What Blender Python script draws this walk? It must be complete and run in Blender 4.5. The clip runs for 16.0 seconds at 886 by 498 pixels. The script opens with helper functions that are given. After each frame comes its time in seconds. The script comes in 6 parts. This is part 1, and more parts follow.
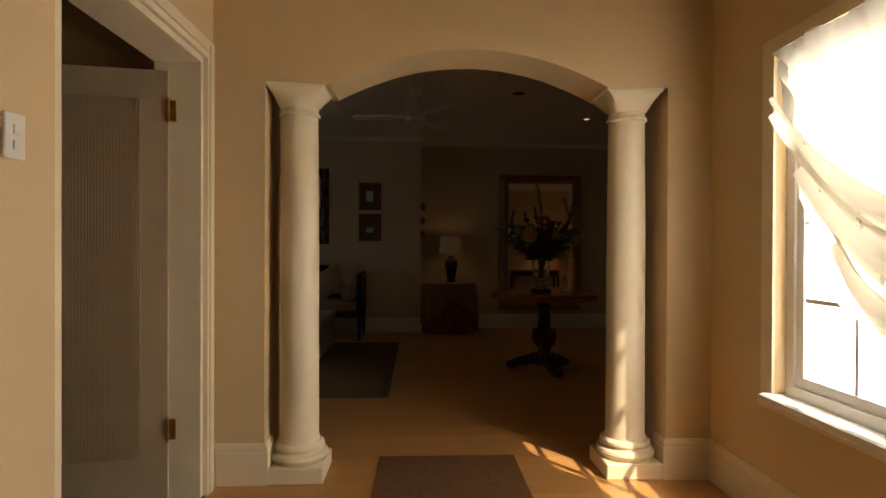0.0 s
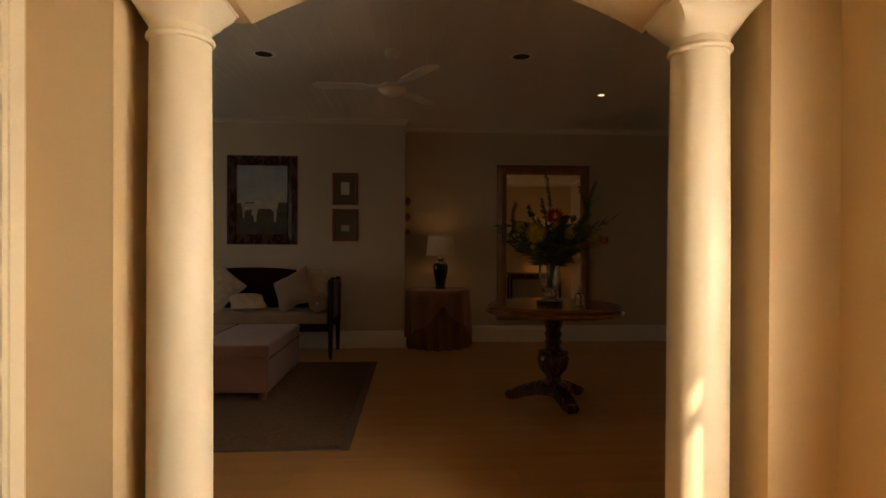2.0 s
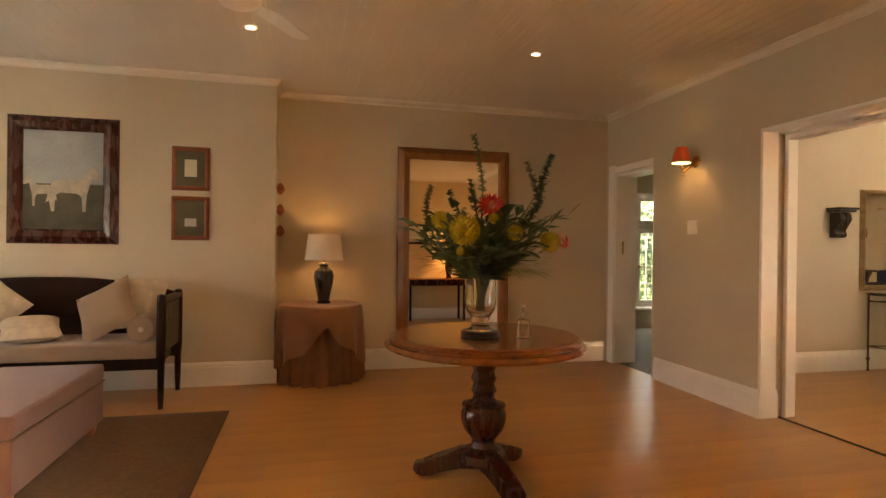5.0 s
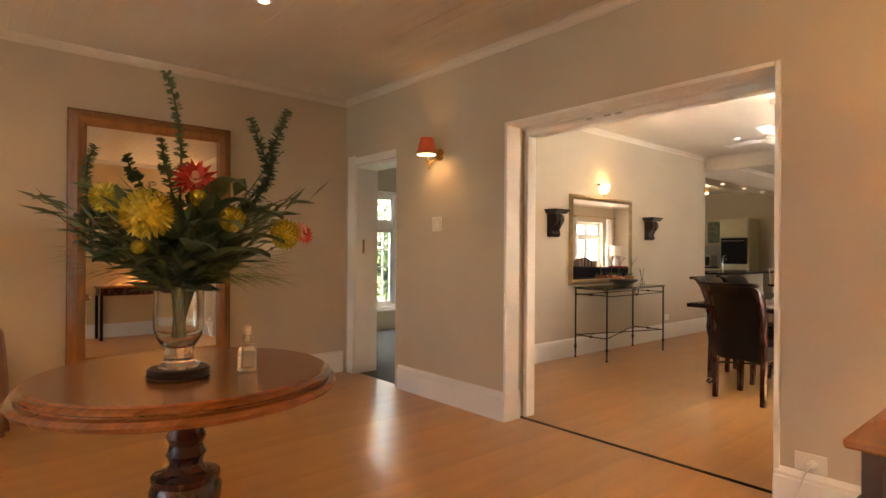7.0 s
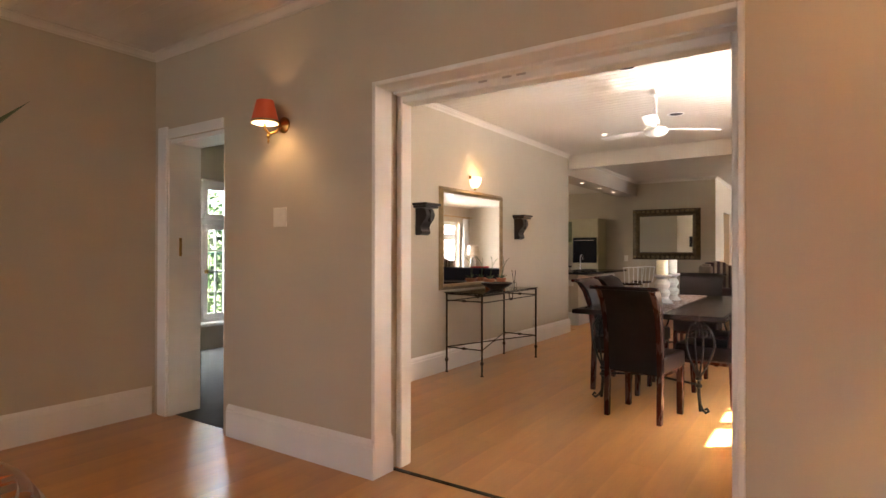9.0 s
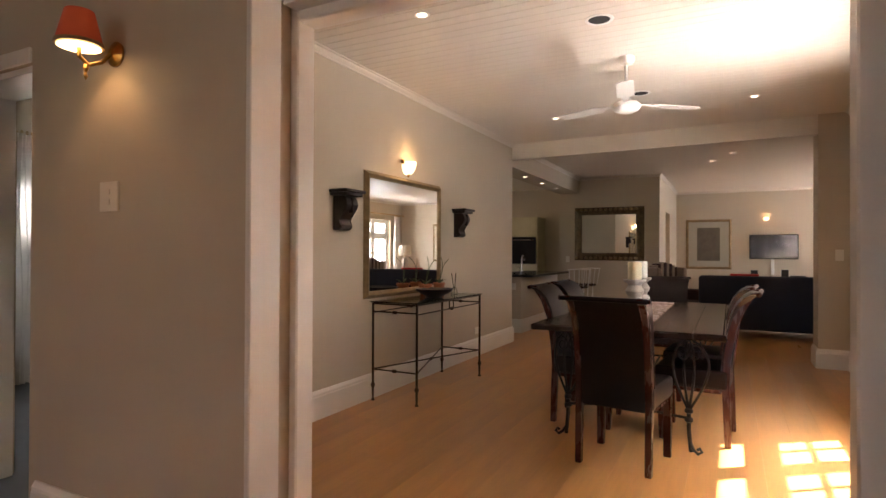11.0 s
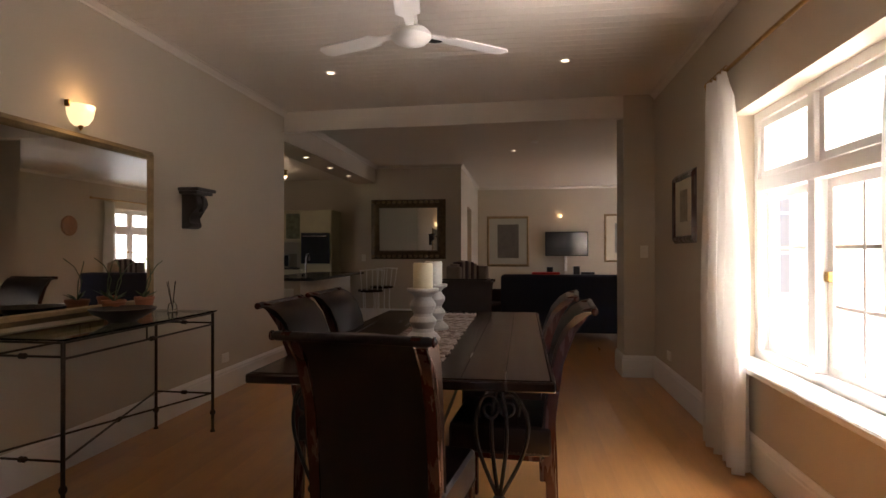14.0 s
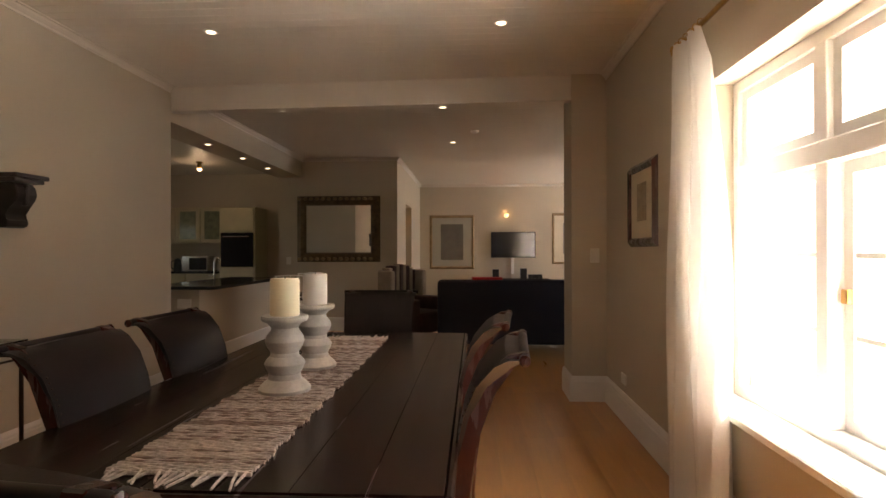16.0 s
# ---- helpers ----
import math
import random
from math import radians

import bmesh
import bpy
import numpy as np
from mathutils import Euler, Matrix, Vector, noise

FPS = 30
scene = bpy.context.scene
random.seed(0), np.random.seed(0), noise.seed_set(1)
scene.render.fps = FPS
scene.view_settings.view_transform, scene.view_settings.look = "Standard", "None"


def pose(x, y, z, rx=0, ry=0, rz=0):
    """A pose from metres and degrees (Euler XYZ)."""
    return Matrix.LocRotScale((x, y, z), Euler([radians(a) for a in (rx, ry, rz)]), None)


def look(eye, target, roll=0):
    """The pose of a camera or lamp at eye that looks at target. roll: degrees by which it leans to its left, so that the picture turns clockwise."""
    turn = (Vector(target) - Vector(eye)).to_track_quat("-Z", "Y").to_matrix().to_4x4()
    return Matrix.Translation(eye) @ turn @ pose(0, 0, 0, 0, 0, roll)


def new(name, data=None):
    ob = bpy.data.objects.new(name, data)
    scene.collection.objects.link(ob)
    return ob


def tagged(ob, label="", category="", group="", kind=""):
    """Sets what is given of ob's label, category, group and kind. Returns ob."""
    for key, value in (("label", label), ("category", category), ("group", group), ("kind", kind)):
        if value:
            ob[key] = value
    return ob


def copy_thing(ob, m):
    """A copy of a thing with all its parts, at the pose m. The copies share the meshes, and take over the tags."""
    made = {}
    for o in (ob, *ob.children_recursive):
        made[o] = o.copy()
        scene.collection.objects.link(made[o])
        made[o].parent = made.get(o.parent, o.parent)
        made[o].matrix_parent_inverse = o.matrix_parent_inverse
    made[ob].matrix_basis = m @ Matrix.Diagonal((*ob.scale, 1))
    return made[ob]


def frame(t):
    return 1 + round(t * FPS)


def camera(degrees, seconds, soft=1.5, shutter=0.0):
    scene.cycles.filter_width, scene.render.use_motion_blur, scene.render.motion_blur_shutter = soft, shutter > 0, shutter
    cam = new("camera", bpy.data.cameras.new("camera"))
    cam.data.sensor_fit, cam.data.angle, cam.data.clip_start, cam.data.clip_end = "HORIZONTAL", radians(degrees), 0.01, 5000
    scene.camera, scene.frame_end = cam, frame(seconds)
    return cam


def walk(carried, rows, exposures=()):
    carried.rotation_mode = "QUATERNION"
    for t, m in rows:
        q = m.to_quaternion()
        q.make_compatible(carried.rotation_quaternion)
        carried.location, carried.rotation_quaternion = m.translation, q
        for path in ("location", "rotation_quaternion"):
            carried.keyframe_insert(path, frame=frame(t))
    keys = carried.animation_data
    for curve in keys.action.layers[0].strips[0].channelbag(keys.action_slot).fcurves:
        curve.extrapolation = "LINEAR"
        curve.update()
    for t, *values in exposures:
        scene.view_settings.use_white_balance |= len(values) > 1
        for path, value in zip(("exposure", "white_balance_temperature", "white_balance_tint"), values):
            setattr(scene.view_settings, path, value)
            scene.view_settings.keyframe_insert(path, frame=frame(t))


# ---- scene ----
cam = camera(76.7, 16.0)
# seconds, x, y, z, yaw, pitch, roll
PATH = [
    (0, 0.000, 0.002, 1.223, -2.51, -0.32, -0.23),
    (0.5, 0.019, 0.291, 1.221, -2.63, -0.38, -0.23),
    (1, 0.063, 0.602, 1.225, -2.65, -0.37, -0.19),
    (1.5, 0.090, 0.882, 1.231, -2.78, -0.34, -0.16),
    (2, 0.144, 1.119, 1.232, -2.95, -0.31, -0.26),
    (2.5, 0.173, 1.393, 1.226, -3.17, -0.26, -0.30),
    (3, 0.172, 1.722, 1.221, -3.22, -0.23, -0.38),
    (3.2, 0.173, 1.825, 1.229, -3.30, -0.21, -0.41),
    (5.3, 0.345, 2.732, 1.244, -17.35, -0.07, -0.71),
    (5.5, 0.381, 2.820, 1.238, -19.98, -0.01, -0.71),
    (6, 0.461, 3.027, 1.229, -26.81, 0.13, -0.61),
    (6.5, 0.509, 3.198, 1.240, -34.32, 0.18, -0.50),
    (7, 0.609, 3.323, 1.223, -40.81, 0.28, -0.40),
    (7.5, 0.763, 3.530, 1.226, -45.43, 0.29, -0.28),
    (8, 0.918, 3.733, 1.233, -49.01, 0.31, -0.22),
    (8.5, 1.076, 3.903, 1.230, -53.35, 0.35, -0.14),
    (9, 1.283, 4.065, 1.234, -55.83, 0.33, -0.09),
    (9.2, 1.373, 4.120, 1.231, -56.22, 0.34, -0.08),
    (11.3, 2.363, 4.701, 1.229, -64.75, 0.39, -0.22),
    (11.5, 2.475, 4.729, 1.233, -66.23, 0.39, -0.19),
    (12, 2.736, 4.730, 1.226, -70.37, 0.32, -0.10),
    (12.5, 2.974, 4.757, 1.233, -73.25, 0.30, -0.01),
    (13, 3.244, 4.803, 1.237, -76.62, 0.25, 0.00),
    (13.5, 3.485, 4.810, 1.230, -79.63, 0.24, 0.01),
    (14, 3.786, 4.768, 1.224, -81.91, 0.24, 0.08),
    (14.5, 4.038, 4.753, 1.229, -84.01, 0.24, 0.10),
    (15, 4.262, 4.705, 1.237, -86.29, 0.25, 0.13),
    (15.5, 4.461, 4.642, 1.251, -86.79, 0.23, 0.14),
    (16, 4.678, 4.606, 1.260, -86.77, 0.21, 0.12),
]
# seconds, stops, kelvin, tint
EXPOSURES = [(0, 0.5, 8200, 13), (1.5, 1.25, 8700, 14), (3.2, 1.8, 10000, 20), (5.3, 4.3, 9200, 15), (7.5, 4.55, 7200, 14), (9.2, 4.35, 6600, 16), (11.5, 3.55, 6800, 20), (12.5, 3.2, 6700, 20), (14, 2.65, 6700, 20), (15, 2.2, 6700, 20), (15.5, 2.1, 6700, 20), (16, 3.25, 7400, 18)]
walk(cam, [(t, pose(x, y, z, 90 + pitch, roll, yaw)) for t, x, y, z, yaw, pitch, roll in PATH], EXPOSURES)

# ---- sky, sun and window light ----
SUN_AZ, SUN_EL = math.atan2(0.61, -0.7924), radians(48)
world = bpy.data.worlds.new("sky")
scene.world = world
world.use_nodes = True
sky = world.node_tree.nodes.new("ShaderNodeTexSky")
sky.sky_type, sky.sun_disc, sky.sun_elevation, sky.sun_rotation = "NISHITA", False, SUN_EL, SUN_AZ
world.node_tree.nodes["Background"].inputs["Strength"].default_value = 0.05
world.node_tree.links.new(sky.outputs["Color"], world.node_tree.nodes["Background"].inputs["Color"])


DIM = 0.14  # lamps and sky light against the sun


def lamp(name, kind, m, power, color=(1, 1, 1), **more):
    data = bpy.data.lights.new(name, kind)
    data.energy, data.color = power if kind == "SUN" else power * DIM, color
    for key, value in more.items():
        if key == "size":
            data.size = value
        if key == "size_y":
            data.shape = "RECTANGLE"
            data.size_y = value
        if key == "radius":
            data.shadow_soft_size = value
        if key == "angle":
            data.angle = value
        if key == "spot":
            data.spot_size, data.spot_blend = value, 0.6
    ob = new(name, data)
    ob.matrix_world = m
    return ob


sun_at = Vector((0.61 * math.cos(SUN_EL), -0.7924 * math.cos(SUN_EL), math.sin(SUN_EL)))
lamp("sun", "SUN", look(sun_at * 30, (0, 0, 0)), 5.0, (1.0, 0.965, 0.90), angle=radians(0.5))
SKY = (0.86, 0.93, 1.0)
lamp("entry_window_light", "AREA", look((1.86, 1.645, 1.35), (0, 1.645, 1.35)), 680, SKY, size=2.0, size_y=1.9)
lamp("dining_window_light", "AREA", look((6.43, 3.20, 1.35), (6.43, 5.0, 1.35)), 14, SKY, size=2.4, size_y=2.0)
lamp("dining_sky_light", "AREA", look((6.43, 2.35, 3.1), (6.43, 3.9, 0.9)), 170, SKY, size=2.3, size_y=1.0)
lamp("dining_ground_light", "AREA", look((6.43, 2.55, 0.0), (6.43, 3.9, 2.5)), 255, (1.0, 0.96, 0.92), size=2.3, size_y=1.0)
lamp("living_window_light", "AREA", look((-3.75, 5.9, 1.1), (-1.0, 5.9, 1.7)), 21, (0.82, 0.86, 1.0), size=1.9, size_y=1.6)
lamp("lounge_window_light", "AREA", look((15.8, 0.45, 1.5), (15.2, 4, 1.1)), 62, SKY, size=1.5, size_y=1.4)
lamp("bedroom_window_light", "AREA", look((5.675, 10.95, 2.4), (5.5, 8.9, 1.1)), 190, SKY, size=1.5, size_y=0.5)
# fill lamp for the kitchen, from a made-up window out of view
lamp("kitchen_window_light", "AREA", look((12.2, 11.6, 1.5), (12.2, 8, 1.2)), 4, SKY, size=1.4, size_y=1.0)


# ---- materials ----
def mat(name, color, rough=0.5, metal=0.0, var=0.12, scale=6.0, fine=60.0, bump=0.05, stretch=(1, 1, 1), coat=0.0, dark=None, rand=0.0, sheen=0.0, coords="Object", spec=0.5):
    m = bpy.data.materials.new(name)
    m.use_nodes = True
    t = m.node_tree
    b = t.nodes["Principled BSDF"]
    b.inputs["Roughness"].default_value = rough
    b.inputs["Metallic"].default_value = metal
    b.inputs["Coat Weight"].default_value = coat
    b.inputs["Coat Roughness"].default_value = 0.12
    b.inputs["Sheen Weight"].default_value = sheen
    b.inputs["Specular IOR Level"].default_value = spec
    co = t.nodes.new("ShaderNodeTexCoord")
    mp = t.nodes.new("ShaderNodeMapping")
    mp.inputs["Scale"].default_value = stretch
    t.links.new(co.outputs[coords], mp.inputs["Vector"])
    n1 = t.nodes.new("ShaderNodeTexNoise")
    n1.inputs["Scale"].default_value, n1.inputs["Detail"].default_value = scale, 5.0
    n2 = t.nodes.new("ShaderNodeTexNoise")
    n2.inputs["Scale"].default_value, n2.inputs["Detail"].default_value = fine, 3.0
    t.links.new(mp.outputs["Vector"], n1.inputs["Vector"])
    t.links.new(mp.outputs["Vector"], n2.inputs["Vector"])
    add = t.nodes.new("ShaderNodeMath")
    add.operation = "MULTIPLY_ADD"
    add.inputs[1].default_value = 0.4
    t.links.new(n2.outputs["Fac"], add.inputs[0])
    t.links.new(n1.outputs["Fac"], add.inputs[2])
    last = add.outputs[0]
    if rand:
        oi = t.nodes.new("ShaderNodeObjectInfo")
        ad2 = t.nodes.new("ShaderNodeMath")
        ad2.operation = "MULTIPLY_ADD"
        ad2.inputs[1].default_value = rand
        t.links.new(oi.outputs["Random"], ad2.inputs[0])
        t.links.new(last, ad2.inputs[2])
        last = ad2.outputs[0]
    ramp = t.nodes.new("ShaderNodeValToRGB")
    lo = dark or tuple(c * (1 - var) for c in color)
    hi = tuple(min(1, c * (1 + var * 0.7)) for c in color)
    ramp.color_ramp.elements[0].color, ramp.color_ramp.elements[0].position = (*lo, 1), 0.4
    ramp.color_ramp.elements[1].color, ramp.color_ramp.elements[1].position = (*hi, 1), 0.95 + rand * 0.5
    t.links.new(last, ramp.inputs["Fac"])
    t.links.new(ramp.outputs["Color"], b.inputs["Base Color"])
    rr = t.nodes.new("ShaderNodeMapRange")
    rr.inputs["To Min"].default_value, rr.inputs["To Max"].default_value = max(0, rough - 0.06), min(1, rough + 0.08)
    t.links.new(n1.outputs["Fac"], rr.inputs["Value"])
    t.links.new(rr.outputs["Result"], b.inputs["Roughness"])
    if bump:
        bp = t.nodes.new("ShaderNodeBump")
        bp.inputs["Strength"].default_value, bp.inputs["Distance"].default_value = bump, 0.004
        t.links.new(add.outputs[0], bp.inputs["Height"])
        t.links.new(bp.outputs["Normal"], b.inputs["Normal"])
    return m


def glow(name, color, strength, base=(0.8, 0.8, 0.8), rough=0.5, through=0.0):
    m = mat(name, base, rough, var=0.05)
    b = m.node_tree.nodes["Principled BSDF"]
    b.inputs["Emission Color"].default_value = (*color, 1)
    b.inputs["Emission Strength"].default_value = strength * DIM
    return m


def glass(name, color=(1, 1, 1), rough=0.0, ior=1.45):
    m = bpy.data.materials.new(name)
    m.use_nodes = True
    b = m.node_tree.nodes["Principled BSDF"]
    b.inputs["Base Color"].default_value = (*color, 1)
    b.inputs["Roughness"].default_value, b.inputs["IOR"].default_value = rough, ior
    b.inputs["Transmission Weight"].default_value = 1.0
    return m


def mirror_mat(name):
    m = mat(name, (0.86, 0.87, 0.86), 0.02, 1.0, var=0.01, bump=0)
    b = m.node_tree.nodes["Principled BSDF"]
    for link in list(b.inputs["Roughness"].links):
        m.node_tree.links.remove(link)
    b.inputs["Roughness"].default_value = 0.015
    return m


def cloth_mat(name, color, thin=0.5, sheer=0.0):
    """Thin cloth that lets light through."""
    m = mat(name, color, 0.85, var=0.06, fine=220, bump=0.15)
    t = m.node_tree
    tr = t.nodes.new("ShaderNodeBsdfTranslucent")
    tr.inputs["Color"].default_value = (*color, 1)
    mix = t.nodes.new("ShaderNodeMixShader")
    mix.inputs[0].default_value = thin
    t.links.new(t.nodes["Principled BSDF"].outputs[0], mix.inputs[1])
    t.links.new(tr.outputs[0], mix.inputs[2])
    last = mix.outputs[0]
    if sheer:
        gap = t.nodes.new("ShaderNodeBsdfTransparent")
        mix2 = t.nodes.new("ShaderNodeMixShader")
        mix2.inputs[0].default_value = sheer
        t.links.new(last, mix2.inputs[1])
        t.links.new(gap.outputs[0], mix2.inputs[2])
        last = mix2.outputs[0]
    t.links.new(last, t.nodes["Material Output"].inputs["Surface"])
    return m


WALL = mat("wall_paint", (0.52, 0.445, 0.34), 0.62, var=0.05, scale=1.3, fine=160, bump=0.06)
CREAM = mat("cream_wall_paint", (0.64, 0.46, 0.255), 0.62, var=0.05, scale=1.3, fine=160, bump=0.06)
WHITE = mat("white_gloss_paint", (0.78, 0.76, 0.72), 0.32, var=0.05, scale=3, fine=120, bump=0.04)
CREAMWHITE = mat("cream_gloss_paint", (0.76, 0.64, 0.44), 0.38, var=0.05, scale=3, fine=120, bump=0.04)
CEILING = mat("ceiling_paint", (0.66, 0.60, 0.52), 0.42, var=0.05, scale=2, fine=100, bump=0.03)
FLOOR = mat("honey_laminate", (0.45, 0.215, 0.070), 0.29, var=0.26, scale=1.9, fine=11, bump=0.006, stretch=(0.3, 4.2, 1), rand=0.18, coat=0.15)
JOINT = mat("floor_joint", (0.30, 0.16, 0.06), 0.5)
CARPET = mat("grey_carpet", (0.10, 0.10, 0.09), 0.95, fine=300, bump=0.4)
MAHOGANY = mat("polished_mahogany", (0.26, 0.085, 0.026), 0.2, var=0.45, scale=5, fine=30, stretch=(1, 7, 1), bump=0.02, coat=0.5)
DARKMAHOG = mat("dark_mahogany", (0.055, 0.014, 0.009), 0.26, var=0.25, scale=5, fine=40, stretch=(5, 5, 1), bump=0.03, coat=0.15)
EBONY = mat("dark_stained_wood", (0.020, 0.0085, 0.006), 0.24, var=0.3, scale=3, fine=20, stretch=(0.5, 9, 1), bump=0.02, spec=0.28)
PINE = mat("waxed_pine", (0.27, 0.115, 0.035), 0.4, var=0.35, scale=4, fine=40, stretch=(6, 6, 1), bump=0.04)
REDWOOD = mat("reddish_wood", (0.24, 0.06, 0.02), 0.35, var=0.3, scale=6, fine=50, bump=0.04)
BLACKWOOD = mat("black_carved_wood", (0.018, 0.010, 0.009), 0.4, var=0.4, scale=9, fine=60, bump=0.2)
LEATHER = mat("dark_leather", (0.0085, 0.0036, 0.0035), 0.36, var=0.4, scale=7, fine=220, bump=0.18, spec=0.32)
IRON = mat("wrought_iron", (0.055, 0.035, 0.022), 0.5, 0.6, var=0.4, scale=20, fine=150, bump=0.2)
BLACKIRON = mat("black_iron", (0.018, 0.017, 0.017), 0.42, 0.5, var=0.3, scale=20, fine=150, bump=0.15)
BRASS = mat("aged_brass", (0.42, 0.25, 0.08), 0.3, 1.0, var=0.3, scale=15, bump=0.05)
GOLD = mat("dull_gold_frame", (0.28, 0.19, 0.09), 0.4, 0.35, var=0.4, scale=14, fine=90, bump=0.2)
CHROME = mat("chrome", (0.6, 0.6, 0.6), 0.15, 1.0, var=0.1, bump=0)
MIRROR = mirror_mat("mirror_silver")
PANE = glass("window_glass", (1, 1, 1), 0.0, 1.1)
GLASS = glass("clear_glass", (0.97, 1.0, 0.98))
TABLEGLASS = glass("table_glass", (0.72, 0.86, 0.80), 0.01)
CURTAIN = cloth_mat("cream_curtain", (0.74, 0.71, 0.66), 0.2)
NET = cloth_mat("sheer_net", (0.46, 0.43, 0.37), 0.45, 0.03)
# same cloth as the net, colour raised to offset the dim light reaching swags
SWAG = cloth_mat("lightened_net", (0.86, 0.82, 0.74), 0.6)
SOFACLOTH = mat("oatmeal_upholstery", (0.30, 0.20, 0.125), 0.9, var=0.12, fine=260, bump=0.3, sheen=0.2)
OTTOCLOTH = mat("terracotta_upholstery", (0.16, 0.058, 0.030), 0.85, var=0.15, fine=260, bump=0.3, sheen=0.2)
CUSHION = mat("floral_cream_cloth", (0.52, 0.43, 0.32), 0.9, var=0.25, scale=14, fine=200, bump=0.3)
TABLECLOTH = mat("brown_suede_cloth", (0.23, 0.095, 0.038), 0.85, var=0.2, scale=5, fine=200, bump=0.2, sheen=0.3)
TABLECLOTH2 = mat("dark_brown_underskirt", (0.18, 0.076, 0.032), 0.9, var=0.2, scale=5, fine=200, bump=0.2)
RUG = mat("sisal_rug", (0.115, 0.062, 0.032), 0.95, var=0.3, scale=30, fine=300, bump=0.6)
BLACKGLAZE = mat("black_ceramic", (0.012, 0.011, 0.014), 0.14, var=0.2, bump=0.02)
WHITECER = mat("chalky_white_wood", (0.48, 0.45, 0.40), 0.6, var=0.22, scale=12, fine=90, bump=0.15)
WAX = mat("ivory_wax", (0.80, 0.72, 0.50), 0.5, var=0.06, bump=0.03)
WAX2 = mat("white_wax", (0.80, 0.77, 0.70), 0.5, var=0.06, bump=0.03)
PLASTIC = mat("white_plastic", (0.74, 0.70, 0.62), 0.35, var=0.03, bump=0)
BLACK = mat("black_plastic", (0.012, 0.012, 0.013), 0.3, var=0.1, bump=0)
SCREEN = mat("black_screen", (0.008, 0.008, 0.012), 0.17, var=0.1, bump=0)
NAVY = mat("navy_sofa_cloth", (0.012, 0.012, 0.024), 0.85, var=0.25, fine=220, bump=0.25)
RED = mat("red_cloth", (0.42, 0.02, 0.015), 0.8, var=0.15, bump=0.2)
GRANITE = mat("dark_granite", (0.028, 0.028, 0.026), 0.12, var=0.6, scale=60, fine=200, bump=0)
CUPBOARD = mat("cream_cupboard", (0.52, 0.46, 0.30), 0.45, var=0.06, bump=0.03)
# opaque door glass, its pale reflection put into the base colour
CUPGLASS = mat("painted_reflection_glass", (0.20, 0.22, 0.15), 0.12, var=0.5, scale=9, bump=0)
TERRA = mat("terracotta_pot", (0.36, 0.13, 0.06), 0.75, var=0.2, scale=12, bump=0.15)
GREEN = mat("dark_green_leaf", (0.078, 0.118, 0.055), 0.5, var=0.45, scale=8, fine=60, bump=0.1, rand=0.4)
FERN = mat("light_fern_green", (0.15, 0.21, 0.04), 0.55, var=0.4, scale=8, fine=60, bump=0.1)
STEM = mat("stem_green", (0.05, 0.08, 0.03), 0.6, var=0.3)
YELLOW = mat("yellow_blossom", (0.42, 0.335, 0.03), 0.7, var=0.3, scale=40, bump=0.2)
REDFLOWER = mat("red_protea", (0.42, 0.03, 0.028), 0.6, var=0.3, scale=30, bump=0.2)
PINKFLOWER = mat("pale_pink_bloom", (0.62, 0.36, 0.30), 0.7, var=0.2, bump=0.2)
PAPER = mat("cream_paper", (0.62, 0.55, 0.42), 0.8, var=0.08, bump=0.02)
GREENMOUNT = mat("olive_mount", (0.10, 0.085, 0.05), 0.8, var=0.1, bump=0.02)
SHADE = glow("lit_cream_shade", (1.0, 0.72, 0.42), 0.018, (0.62, 0.52, 0.40), 0.8)
REDSHADE = glow("lit_red_shade", (1.0, 0.12, 0.03), 0.05, (0.36, 0.07, 0.03), 0.8)
BULB = glow("warm_bulb", (1.0, 0.66, 0.30), 5)
SPOT = glow("lit_downlight", (1.0, 0.84, 0.58), 5)
ALABASTER = glow("lit_alabaster", (1.0, 0.74, 0.36), 1.5, (0.8, 0.7, 0.5), 0.4)
DARKHOLE = mat("dark_speaker_cloth", (0.015, 0.014, 0.013), 0.8, var=0.2)
GARDEN = mat("garden_green", (0.06, 0.11, 0.03), 0.8, var=0.5, scale=3, fine=20, bump=0.3)
LAWN = mat("lawn", (0.07, 0.11, 0.035), 0.9, var=0.4, scale=2, fine=60, bump=0.4)
# made pale so that sunlit ground brightens the windows and rooms
BOUNCE_PAVING = mat("pale_bounce_paving", (0.62, 0.60, 0.55), 0.8, var=0.2, scale=3)


# ---- mesh helpers ----
def mesh_of(bm, name, material, smooth=False):
    me = bpy.data.meshes.new(name)
    bmesh.ops.recalc_face_normals(bm, faces=bm.faces)
    if smooth:
        for f in bm.faces:
            f.smooth = True
        for e in bm.edges:
            if len(e.link_faces) == 2 and e.calc_face_angle(0) > 0.6:
                e.smooth = False
    bm.to_mesh(me)
    bm.free()
    me.materials.append(material)
    return me


def part(name, bm, material, parent=None, label="", smooth=False, at=None):
    ob = new(name, mesh_of(bm, name, material, smooth))
    if parent is not None:
        ob.parent = parent
    if at is not None:
        ob.matrix_basis = at
    if label:
        ob["label"] = label
    return ob


def thing(name, m, label, category, group="", kind=""):
    ob = new(name)
    ob.empty_display_size = 0.1
    ob.matrix_basis = m
    return tagged(ob, label, category, group, kind)


def struct(name, bm, material, label="", category="", smooth=False):
    return tagged(part(name, bm, material, smooth=smooth), label, category, kind="structure")


